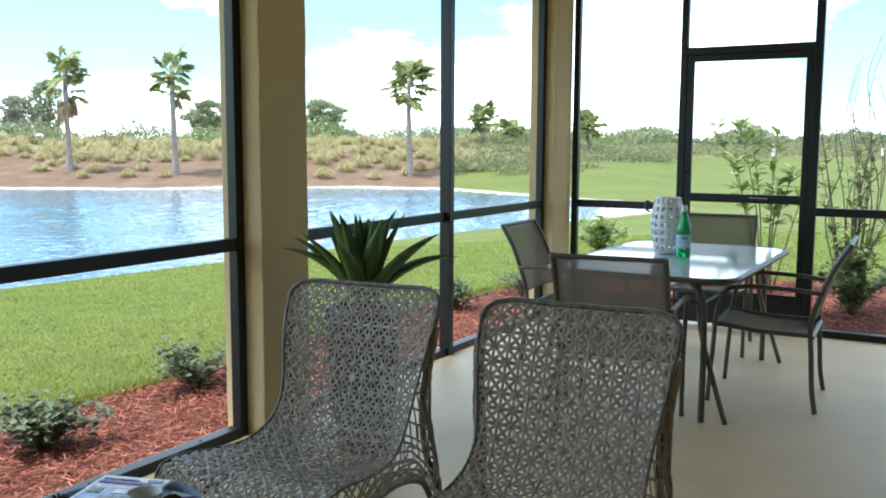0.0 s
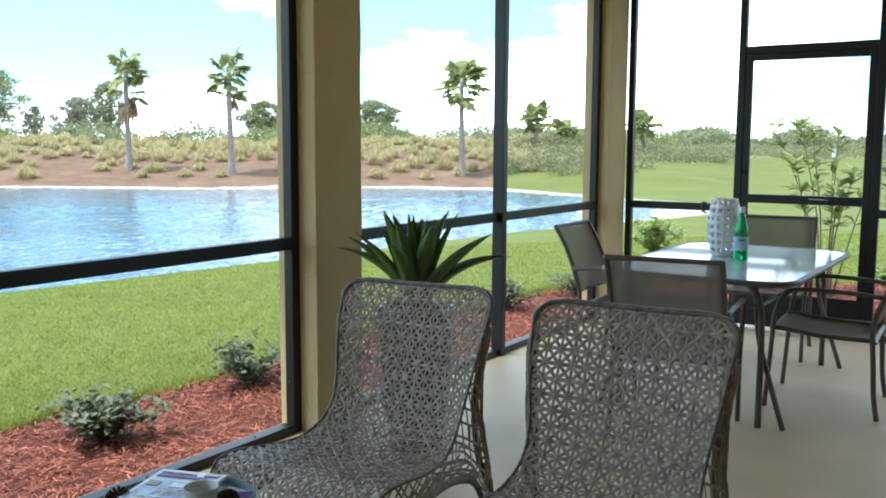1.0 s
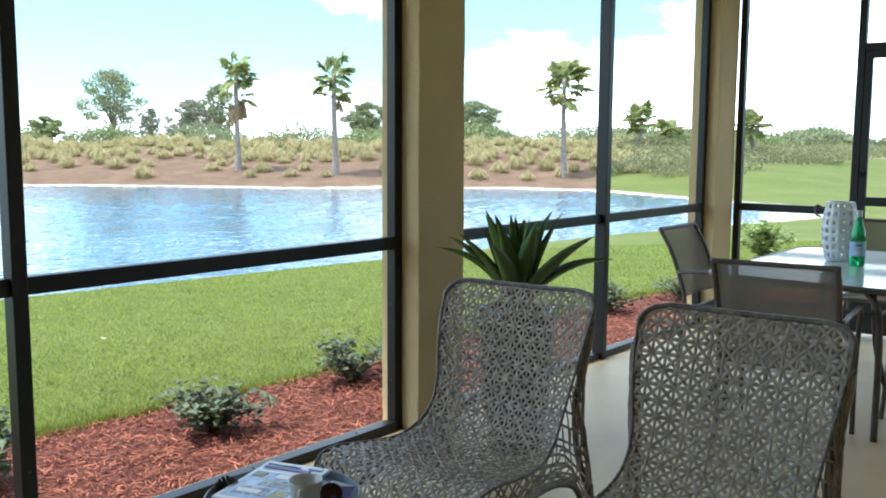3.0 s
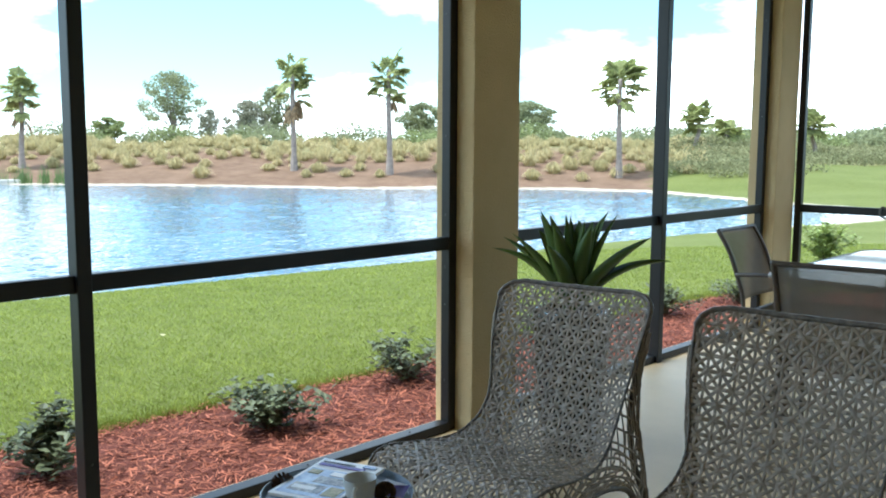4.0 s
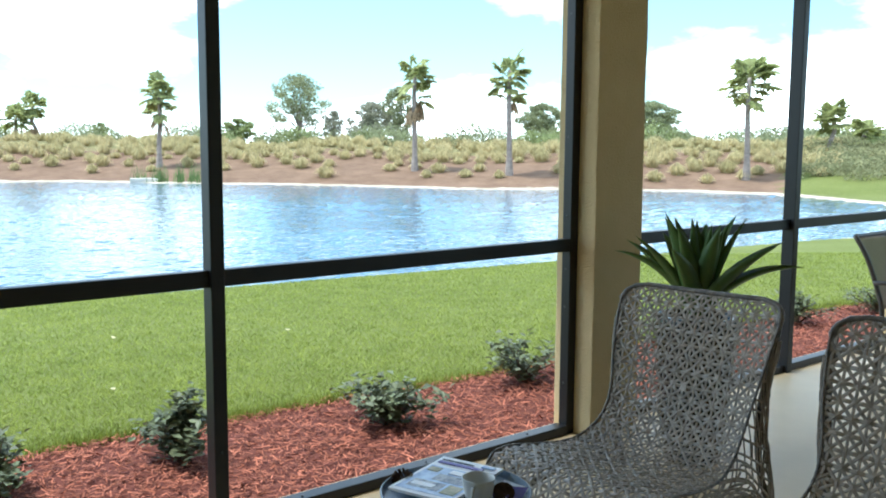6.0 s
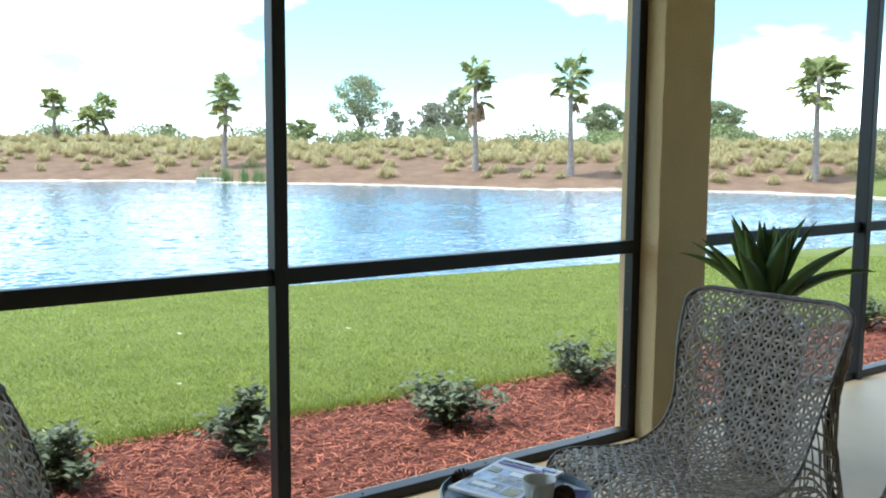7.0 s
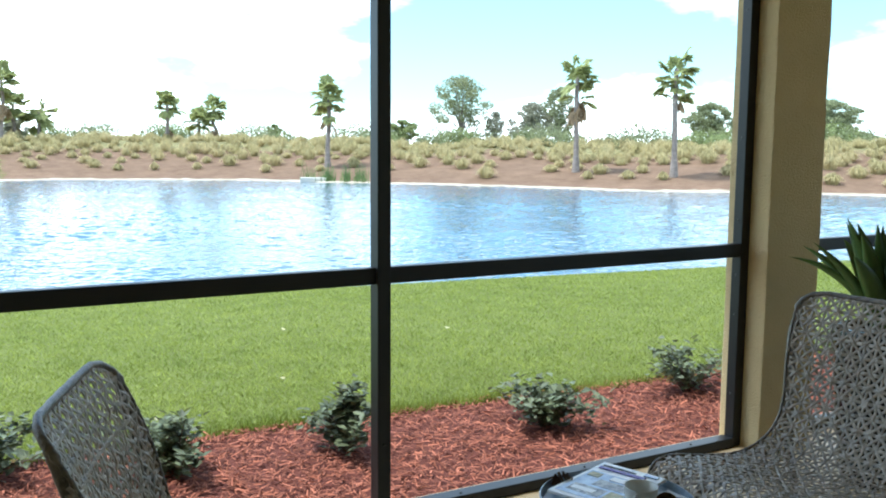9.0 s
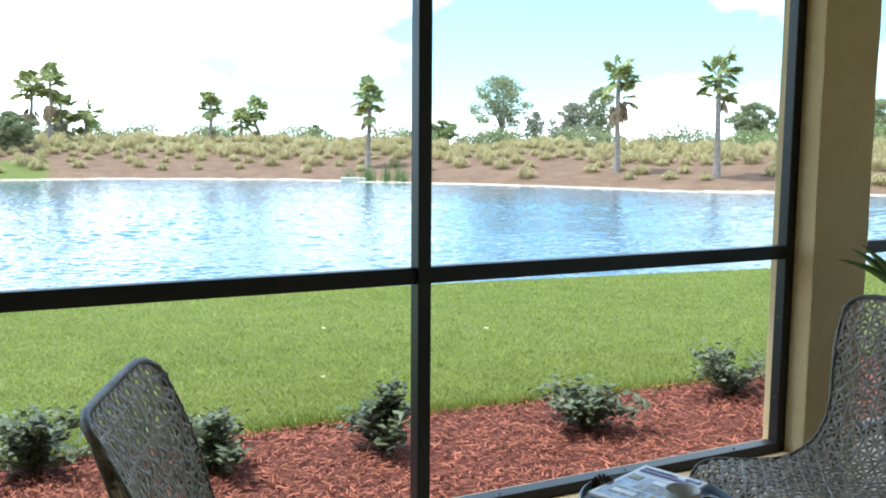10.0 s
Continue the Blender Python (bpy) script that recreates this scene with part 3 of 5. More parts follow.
def palm(az, r, top_el, seed, dead=4, crown=1.0, leaves=24, bend=0.15, label="", drop=1.5):
    rng = np.random.default_rng(seed)
    x, y, z = spot(az, r)
    top = 1.38 + r * math.tan(radians(top_el)) - z
    h = top - 1.15 * crown
    tree = empty("palm_tree", x, y, z)
    bm = bmesh.new()
    bx, by = rng.normal(0, bend, 2)
    pts = smooth_path([(0, 0, -0.3), (bx * 0.2, by * 0.2, h * 0.3), (bx, by, h * 0.65), (bx * 0.7, by * 0.7, h)], 6)
    rad = [0.27 - 0.025 * i if i < 4 else 0.175 - 0.065 * i / len(pts) + 0.010 * (i % 2) for i in range(len(pts))]
    tube(bm, pts, rad, 9)
    part("trunk", bm, BARK, tree, smooth=True)
    head = Vector((bx * 0.7, by * 0.7, h))
    green, brown = [], []
    for k in range(int(leaves * 1.05)):
        el = rng.uniform(-0.5, 1.4) if k % 4 else rng.uniform(-0.8, 0.4)
        a = rng.uniform(0, 2 * math.pi)
        hub = head + Vector((0, 0, (rng.uniform(-0.45, 0.15) if k % 3 else rng.uniform(-drop, -0.1)) * crown))
        w = (math.cos(a) * math.cos(el), math.sin(a) * math.cos(el), math.sin(el))
        green += fan(rng, hub, w, rng.uniform(0.7, 1.15) * crown, 0.3)
    for k in range(dead):
        a = rng.uniform(0, 2 * math.pi)
        hub = head + Vector((0, 0, rng.uniform(-2.0, -1.2) * crown))
        brown += fan(rng, hub, (math.cos(a) * 0.7, math.sin(a) * 0.7, -0.9), 0.7 * crown, 0.9)
    tris("crown", [[tuple(v) for v in t] for t in green], FROND, tree)
    if brown:
        ob = tris("dead_leaves", [[tuple(v) for v in t] for t in brown], FROND_DRY, tree)
        ob["label"] = "brown dead fronds hanging below the crown"
    return tagged(tree, label or "tall fan palm with a ragged green crown", "palm tree", "palms on the bank")


palm(68.0, 63.0, 4.15, 1, 2, 1.1, 28, label="fan palm with a wind-blown crown near the water")
palm(52.45, 56.5, 5.75, 2, 8, 1.1, 21, label="tall fan palm with a hanging brown skirt")
palm(46.5, 53.5, 5.95, 3, 1, 1.1, 26, label="tall fan palm with a thin pale trunk")
palm(32.2, 53.5, 5.65, 5, 0, 1.3, 30, 0.05, label="full-crowned fan palm on the bare bank", drop=0.75)
palm(27.7, 66.0, 2.8, 6, 1, 1.15, 26, drop=0.2)
palm(25.9, 70.0, 2.0, 7, 1, 1.2, 26, drop=0.2)
palm(20.9, 72.0, 2.4, 8, 2, 1.2, 28, drop=0.3)
for k, (a, e, r) in enumerate(((87.6, 4.3, 86), (86.6, 4.5, 84), (85.85, 3.1, 87), (84.65, 2.7, 86), (77.6, 3.15, 83), (75.75, 2.25, 84), (74.6, 2.95, 85))):
    palm(a, r, e, 20 + k, 6 if k < 4 else 2, 1.3 if k < 4 else 1.15, 24, drop=0.7 if k < 4 else 0.2, label="fan palm on top of the grassy bank")


def leaf_cloud(rng, blobs, count, size):
    """Loose leaves on the shells of blobs (centre, radii)."""
    out = []
    vol = np.array([b[1][0] * b[1][1] * b[1][2] for b in blobs]) ** (2 / 3)
    for b, share in zip(blobs, vol / vol.sum()):
        m = max(8, int(count * share))
        v = rng.normal(0, 1, (m, 3))
        v /= np.linalg.norm(v, axis=1)[:, None]
        reach = rng.uniform(0.2, 1.0, m) ** 0.5 * np.where(rng.uniform(0, 1, m) < 0.18, rng.uniform(1.0, 1.4, m), 1.0)
        p = np.array(b[0]) + v * np.array(b[1]) * reach[:, None]
        t = rng.normal(0, 1, (m, 3))
        t -= v * (t * v).sum(1)[:, None] * 0.6
        t /= np.linalg.norm(t, axis=1)[:, None]
        q = np.cross(t, rng.normal(0, 1, (m, 3)))
        q /= np.linalg.norm(q, axis=1)[:, None]
        s = size * rng.uniform(0.6, 1.3, m)[:, None]
        out.append(np.stack([p - t * s, p + q * s * 0.5, p + t * s, p - q * s * 0.5], 1))
    return np.concatenate(out)


def broadleaf(az, r, top_el, width, seed, leaf, stem=0.35, count=900, size=0.2, label="", blobs=9, sink=0.0):
    rng = np.random.default_rng(seed)
    x, y, z = spot(az, r)
    z -= sink
    h = 1.38 + r * math.tan(radians(top_el)) - z
    tree = empty("tree", x, y, z)
    bm = bmesh.new()
    fork = h * stem
    tube(bm, [(0, 0, -0.3), (0.03, 0, fork * 0.6), (0.0, 0.05, fork)], [0.16, 0.12, 0.10], 8)
    shapes = []
    sprays = blobs * 3
    for k in range(sprays):
        a = 2.39996 * k + rng.uniform(-0.4, 0.4)
        up = 0.08 + 0.86 * (k + rng.uniform(0, 1)) / sprays
        reach = width / 2 * math.sqrt(max(0.05, 1 - (2 * up - 0.85) ** 2)) * rng.uniform(0.30, 0.92)
        c = Vector((math.cos(a) * reach, math.sin(a) * reach, fork + (h - fork) * up))
        if k % 2 == 0:
            tube(bm, smooth_path([(0, 0, fork * 0.85), (c.x * 0.4, c.y * 0.4, fork + (c.z - fork) * 0.5), c], 3), [0.06 - 0.008 * i for i in range(7)], 5)
        q = rng.uniform(0.55, 1.0)
        out_way = rng.uniform(0.9, 1.35)
        shapes.append((tuple(c), (width * 0.115 * q * out_way, width * 0.115 * q * out_way, (h - fork) * 0.10 * q)))
    shapes.append(((0, 0, h - (h - fork) * 0.10), (width * 0.10, width * 0.10, (h - fork) * 0.11)))
    shapes.append(((0, 0, fork + (h - fork) * 0.45), (width * 0.24, width * 0.24, (h - fork) * 0.26)))
    part("trunk", bm, BARK, tree)
    tris("crown", leaf_cloud(rng, shapes, int(count * 3.2), size * 0.72), leaf, tree, n=4)
    return tagged(tree, label or "rounded broadleaf tree beyond the bank", "tree", "trees beyond the bank")


broadleaf(59.65, 80, 4.3, 6.2, 31, LEAF_OAK, 0.27, 1900, 0.15, "open-crowned grey-green tree on the bank", 14)
broadleaf(57.5, 82, 2.1, 2.9, 32, LEAF_GREY, 0.25, 640, 0.14, "small wiry tree on the bank", 9)
broadleaf(55.2, 84, 2.6, 4.8, 33, LEAF_GREY, 0.08, 1900, 0.17, "wide pale grey-leaved tree", 12)
broadleaf(53.5, 86, 3.6, 4.4, 34, LEAF_OAK, 0.12, 1700, 0.17, "dense dark green tree behind a palm", 12)
broadleaf(44.45, 92, 2.6, 5.6, 35, LEAF_OAK, 0.22, 2000, 0.19, "broad rounded oak on the bank", 14)
broadleaf(37.7, 88, 2.7, 6.6, 36, LEAF_OAK, 0.2, 2000, 0.19, "spreading oak on the bank", 14)
broadleaf(36.2, 90, 0.9, 4.5, 46, LEAF_OAK, 0.05, 1000, 0.2, "low dark rounded tree", 8, 0.4)
broadleaf(31.2, 95, 0.75, 2.6, 47, LEAF_OAK, 0.1, 500, 0.2, "low dark rounded tree", 6)
broadleaf(88.6, 74, 1.65, 5.0, 37, LEAF_OAK, 0.05, 1600, 0.2, "dense dark green shrub-like tree", 9)
broadleaf(24.2, 92, 1.0, 6.0, 38, LEAF_OAK, 0.1, 1400, 0.24, "low dark tree behind the palms", 9)
broadleaf(63.3, 95, 1.5, 4.6, 39, LEAF_LIME, 0.1, 900, 0.22, "low bushy green tree behind the bank", 8)
broadleaf(71.3, 92, 1.15, 2.2, 40, LEAF_LIME, 0.1, 500, 0.2, "low bright green tree behind the bank", 6)
broadleaf(86.0, 90, 1.3, 3.0, 41, LEAF_GREY, 0.1, 600, 0.2, "low grey-green tree among palms", 7)

# low growth along the far bank's crest and the far tree line
SCRUB = material("scrub_leaf", (0.31, 0.30, 0.155), 0.85, second=(0.19, 0.195, 0.095), scale=0.15, vary=0.25, spec=0.1, through_light=0.4)
rng = np.random.default_rng(51)
low, lime, wood = [], [], []
for a in np.arange(20, 93, 0.55):
    r = np.interp(a, BANK_AZ, BANK_R) + np.interp(a, BANK_AZ, BANK_W) + rng.uniform(6, 20)
    x, y, z = spot(a, r)
    s = rng.uniform(0.5, 1.15) * (0.6 + 0.7 * abs(math.sin(a * 0.55)))
    if abs(math.sin(a * 0.55)) < 0.45 and rng.uniform() < 0.8:
        continue
    (lime if rng.uniform() < 0.35 else low).append(((x, y, z + s * 0.55), (s * 1.8, s * 1.8, s)))
for a in np.arange(0, 30, 0.22):
    r = rng.uniform(170, 215)
    x, y, z = spot(a, r)
    s = rng.uniform(1.7, 2.9) * (0.8 + 0.25 * math.sin(a * 1.1 + 1))
    wood.append(((x, y, z + s * 0.35), (s * 1.5, s * 1.5, s * 1.15)))
# tall grey-green scrub on the low bank behind the fairway
scrub = []
for k in range(420):
    a = rng.uniform(3, 28.5)
    br, bw = np.interp(a, BANK_AZ, BANK_R), np.interp(a, BANK_AZ, BANK_W)
    x, y, z = spot(a, br + bw * rng.uniform(0.26 if a > 21 else 0.55, 1.25))
    s = rng.uniform(0.45, 0.95)
    scrub.append(((x, y, z + s * 0.3), (s * 2.1, s * 2.1, s * 0.6)))
tagged(tris("far_shrubs", leaf_cloud(rng, low, 26000, 0.13), LEAF_OAK, n=4), "dark green scrub along the crest of the bank", "shrubs", kind="stuff")
tagged(tris("far_scrub", leaf_cloud(rng, lime, 26000, 0.13), LEAF_LIME, n=4), "bright green scrub along the crest of the bank", "shrubs", kind="stuff")
tagged(tris("fairway_scrub", leaf_cloud(rng, scrub, 60000, 0.12), SCRUB, n=4), "tall grey-green scrub behind the golf fairway", "shrubs", kind="stuff")
tagged(tris("far_woods", leaf_cloud(rng, wood, 60000, 0.40), LEAF_OAK, n=4), "distant dark green tree line beyond the golf course", "woods", kind="stuff")

# reeds and the pale outlet block at the water's edge
REED = material("reed", (0.12, 0.20, 0.05), 0.7, second=(0.08, 0.13, 0.03), vary=0.3)
out = []
for a0, cnt in ((68.0, 70), (66.9, 40), (66.0, 50), (69.2, 25)):
    for k in range(cnt):
        a = a0 + rng.normal(0, 0.22)
        r = float(np.interp(a, BANK_AZ, BANK_R)) + rng.uniform(0.2, 1.6)
        x, y, z = spot(a, r)
        z = max(z, -1.05)
        hgt = rng.uniform(0.6, 1.25)
        l = rng.normal(0, 0.15, 2)
        out.append(((x - 0.03, y, z), (x + 0.03, y + 0.02, z), (x + l[0], y + l[1], z + hgt)))
tagged(tris("reeds", out, REED), "green reeds standing at the water's edge", "reeds", kind="stuff")
BLOCK = material("pale_concrete", (0.62, 0.58, 0.50), 0.9, scale=2, bump=0.3)
bm = bmesh.new()
x, y, z = spot(68.9, 57.6)
box(bm, -0.8, 0.8, -0.4, 0.4, -0.5, 0.26, 0.05)
ob = part("outlet_block", bm, BLOCK)
ob.matrix_basis = pose(x, y, LAKE_Z, 0, 0, 69)
tagged(ob, "pale concrete outlet block at the water's edge", "concrete block")

# small white marker posts on the golf course
WHITE = material("white_paint", (0.8, 0.8, 0.78), 0.5)
for az, r, zt, label in ((10.2, 34, 1.35, "white birdhouse-like box on a thin post"), (4.35, 40, 1.35, "small white sign on a thin post")):
    x, y, z = spot(az, r)
    post = empty("marker_post", x, y, z)
    bm = bmesh.new()
    tube(bm, [(0, 0, -0.2), (0, 0, zt - z - 0.4)], 0.015, 6)
    part("pole", bm, BRONZE, post)
    bm = bmesh.new()
    box(bm, -0.055, 0.055, -0.05, 0.05, zt - z - 0.34, zt - z - 0.03, 0.02)
    part("box", bm, WHITE, post)
    tagged(post, label, "marker post", "golf course markers")

# ---- woven lounge chairs ----
WICKER = material("resin_wicker", (0.37, 0.31, 0.25), 0.32, second=(0.16, 0.132, 0.105), scale=26, vary=0.14, bump=0.25, bump_scale=240, spec=0.5)
RIM = material("wrapped_rim", (0.19, 0.158, 0.13), 0.40, second=(0.03, 0.027, 0.025), scale=40, bump=0.4, bump_scale=150, stretch=(1, 1, 1))
# side profile of the shell: (y ahead, z up, half width)
PROFILE = [(-0.445, 0.862, 0.316), (-0.403, 0.785, 0.318), (-0.350, 0.64, 0.302), (-0.305, 0.50, 0.280), (-0.255, 0.40, 0.272), (-0.175, 0.335, 0.278),
           (-0.03, 0.310, 0.295), (0.14, 0.326, 0.312), (0.28, 0.350, 0.322), (0.37, 0.349, 0.318), (0.425, 0.315, 0.300), (0.448, 0.245, 0.285)]
shell_line = smooth_path([(w, y, z) for y, z, w in PROFILE], 12)
arc = [0.0]
for a, b in zip(shell_line, shell_line[1:]):
    arc.append(arc[-1] + math.hypot(b.y - a.y, b.z - a.z))
SHELL_LEN = arc[-1]
ARC = np.array(arc)
LINE = np.array([tuple(p) for p in shell_line])


def shell_half(s):
    w = float(np.interp(s, ARC, LINE[:, 0]))
    if s < 0.08:                                     # rounded upper corners
        w -= 0.085 * (1 - math.sqrt(max(0.0, 1 - (1 - s / 0.08) ** 2)))
    return w


def shell_at(x, s):
    """A point of the shell and its normal, x metres sideways and s metres down from the top edge."""
    s = min(max(s, 0.0), SHELL_LEN)
    y, z = float(np.interp(s, ARC, LINE[:, 1])), float(np.interp(s, ARC, LINE[:, 2]))
    y2, z2 = float(np.interp(s + 0.01, ARC, LINE[:, 1])), float(np.interp(s + 0.01, ARC, LINE[:, 2]))
    y1, z1 = float(np.interp(s - 0.01, ARC, LINE[:, 1])), float(np.interp(s - 0.01, ARC, LINE[:, 2]))
    t = Vector((0, y2 - y1, z2 - z1)).normalized()
    nrm = Vector((1, 0, 0)).cross(t)
    if nrm.z < 0 and nrm.y < 0:
        nrm = -nrm
    wing = 0.04 * (abs(x) / 0.3) ** 2.2 * (1 - 0.75 * float(step(0.5, 0.75, s))) * float(step(-0.25, 0.35, s))
    return Vector((x, y, z)) + nrm * wing, nrm


def ribbon(verts, faces, pts, normals, width, thick, phase, lift=0.0026):
    """A flat strand with rounded edges along pts, lifting over and under its crossings."""
    base = len(verts)
    n = len(pts)
    for i, (p, q) in enumerate(zip(pts, normals)):
        t = (pts[min(i + 1, n - 1)] - pts[max(i - 1, 0)]).normalized()
        side = q.cross(t).normalized() * width / 2
        mid = p + q * (lift * math.sin(i * math.pi / 2 + phase))
        for u, h in ((-1, 0), (-0.55, 1), (0.55, 1), (1, 0), (0.55, -1), (-0.55, -1)):
            verts.append(tuple(mid + side * u + q * (thick * h)))
    for i in range(n - 1):
        a, b = base + 6 * i, base + 6 * (i + 1)
        for k in range(6):
            faces.append((a + k, a + (k + 1) % 6, b + (k + 1) % 6, b + k))


def lattice(at, half, length, cell, rise, width):
    """Star weave on a surface at(x, s) with |x| < half(s): level, upright and two slanting sets of strands."""
    verts, faces = [], []

    def run(points, phase, wide=1.0):
        cur = []
        for x, s in points + [(9, 0)]:
            if 0 <= s <= length and abs(x) <= half(s):
                cur.append((x, s))
            else:
                if len(cur) > 1:
                    both = [at(*c) for c in cur]
                    ribbon(verts, faces, [b[0] for b in both], [b[1] for b in both], width * wide, 0.0021, phase)
                cur = []
    rows = int(length / rise) + 1
    span = int(0.34 / cell) + 1
    for k in range(rows):
        s = k * rise + 0.012
        run([(-span * cell + i * cell / 4, s) for i in range(span * 8 + 1)], 0.0 if k % 2 else math.pi, 1.15)
    for k in range(-span, span + 1):
        run([(k * cell, 0.012 + i * rise / 4) for i in range(-1, rows * 4)], math.pi / 2 if k % 2 else -math.pi / 2, 0.85)
    for sign in (-1, 1):
        for k in range(-rows - 2 * span, rows + 2 * span):
            run([(k * cell + sign * i * cell / 4, 0.012 + i * rise / 4) for i in range(-1, rows * 4)], math.pi / 2 * sign + math.pi * (k % 2))
    return verts, faces


def side_edge(q):
    """Edge of the shell: q from 0 at the back's top to 1 at the seat's front."""
    s = q * SHELL_LEN
    return shell_at(shell_half(s), s)[0]


LOW = smooth_path([tuple(shell_at(shell_half(0.05), 0.05)[0]), (0.304, -0.352, 0.66), (0.284, -0.322, 0.47), (0.288, -0.345, 0.27), (0.306, -0.415, 0.11), (0.314, -0.455, 0.03), (0.310, -0.39, 0.03), (0.300, -0.30, 0.16), (0.292, -0.16, 0.215),
                   (0.292, 0.02, 0.228), (0.296, 0.18, 0.20), (0.300, 0.30, 0.13), (0.300, 0.36, 0.03), (0.298, 0.43, 0.03), (0.292, 0.455, 0.13), (0.285, 0.452, 0.23)], 8)


def side_low(q):
    i = q * (len(LOW) - 1)
    k = min(int(i), len(LOW) - 2)
    return LOW[k].lerp(LOW[k + 1], i - k)


def side_weave():
    verts, faces = [], []

    def at(q, h):
        a, b = side_edge(min(1, q * 1.0)), side_low(q)
        bulge = min(0.02, 0.22 * (a - b).length) * math.sin(math.pi * h)
        return a.lerp(b, h) + Vector((bulge, 0, 0)), Vector((1, 0.0, 0.1)).normalized()
    # loose, uneven open weave of few strands
    rng = np.random.default_rng(17)
    levels = 5
    for k in range(1, levels):
        pts = [at(i / 70, (k + 0.25 * math.sin(i * 0.9 + k)) / levels) for i in range(6, 71)]
        ribbon(verts, faces, [p[0] for p in pts], [p[1] for p in pts], 0.0095, 0.002, k * 1.3)
    for k in range(-6, 29):
        for slope in (0.26, -0.26):
            q0 = k / 23 + rng.normal(0, 0.007)
            pts = [at(q, h) for q, h in ((q0 + slope * (h - (0 if slope > 0 else 1)), h) for h in np.linspace(0, 1, 13)) if 0.07 <= q <= 1]
            if len(pts) > 2:
                ribbon(verts, faces, [p[0] for p in pts], [p[1] for p in pts], 0.0095, 0.002, k * 0.8)
    return verts, faces


def wicker_chair():
    chair = empty("wicker_chair")
    v, f = lattice(shell_at, shell_half, SHELL_LEN, 0.043, 0.050, 0.0118)
    raw("woven_shell", v, f, WICKER, chair)["kind"] = "stuff"
    v, f = side_weave()
    raw("woven_side", v, f, WICKER, chair)["kind"] = "stuff"
    raw("woven_side", [(-a, b, c) for a, b, c in v], [q[::-1] for q in f], WICKER, chair)["kind"] = "stuff"
    # rim round the shell
    n = 90
    right = [shell_at(shell_half(SHELL_LEN * i / n), SHELL_LEN * i / n)[0] for i in range(n + 1)]
    left = [Vector((-p.x, p.y, p.z)) for p in right]
    top = [shell_at(-shell_half(0) + 2 * shell_half(0) * k / 10, 0)[0] for k in range(1, 10)]
    front = [shell_at(shell_half(SHELL_LEN) * (1 - 2 * k / 10), SHELL_LEN)[0] for k in range(1, 10)]
    loop = left[::-1] + top + right + front
    wrap = [(0.0095 if p.z > 0.80 else 0.0045) + 0.0014 * (i % 2) for i, p in enumerate(loop)]
    bm = bmesh.new()
    tube(bm, loop, wrap, 8, closed=True)
    part("rim", bm, RIM, chair, "dark strand-wrapped rim", smooth=True)
    for sx in (1, -1):
        bm = bmesh.new()
        pts = [Vector((p.x * sx, p.y, p.z)) for p in LOW]
        tube(bm, pts, [0.0115 + 0.001 * (i % 2) for i in range(len(pts))], 8)
        part("side_frame", bm, RIM, chair, smooth=True)
        for y in (-0.44, 0.395):
            bm = bmesh.new()
            lathe(bm, [(0.012, 0.0), (0.016, 0.004), (0.016, 0.018), (0.011, 0.024)], 10, (0.305 * sx, y))
            part("foot", bm, RIM, chair)
    return chair


# faces -y; local +y is ahead of the sitter
chair = wicker_chair()
chair.matrix_basis = pose(-1.075, 2.35, 0, 0, 0, 183)
chair.scale = (1.035, 1.0, 1.0)
tagged(chair, "dark grey-brown woven resin lounge chair in front of the dining set", "lounge chair", "wicker lounge chairs")
other = copy_thing(chair, pose(-1.955, 2.455, 0, 0, 0, 186))
other.scale = (1.0, 0.98, 0.982)
tagged(other, "dark grey-brown woven resin lounge chair beside the column")
other = copy_thing(chair, pose(-1.965, 0.675, 0, 0, 0, -21))
other.scale = (0.90, 1.0, 0.985)
tagged(other, "dark woven resin lounge chair turned towards the side table")

# ---- side table and what lies on it ----
TRAY = material("blue_grey_metal", (0.20, 0.255, 0.33), 0.35, second=(0.15, 0.20, 0.27), scale=12)
TX, TY, TZ = -1.878, 1.592, 0.43
side_table = tagged(empty("side_table", TX, TY, 0), "round blue-grey metal tray side table", "side table")
bm = bmesh.new()
lathe(bm, [(0.02, TZ - 0.012), (0.190, TZ - 0.012), (0.203, TZ - 0.006), (0.207, TZ + 0.016), (0.203, TZ + 0.018), (0.195, TZ - 0.001), (0.02, TZ)], 48)
part("tray_top", bm, TRAY, side_table, smooth=False)
for k in range(3):
    a = radians(120 * k + 15)
    bm = bmesh.new()
    tube(bm, [(math.cos(a) * 0.15, math.sin(a) * 0.15, TZ - 0.012), (math.cos(a) * 0.11, math.sin(a) * 0.11, 0.25), (math.cos(a) * 0.17, math.sin(a) * 0.17, 0.0)], 0.010, 8)
    part("leg", bm, TRAY, side_table)
bm = bmesh.new()
tube(bm, [(math.cos(a) * 0.11, math.sin(a) * 0.11, 0.25) for a in (2 * math.pi * k / 24 for k in range(24))], 0.006, 6, closed=True)
part("ring_brace", bm, TRAY, side_table)

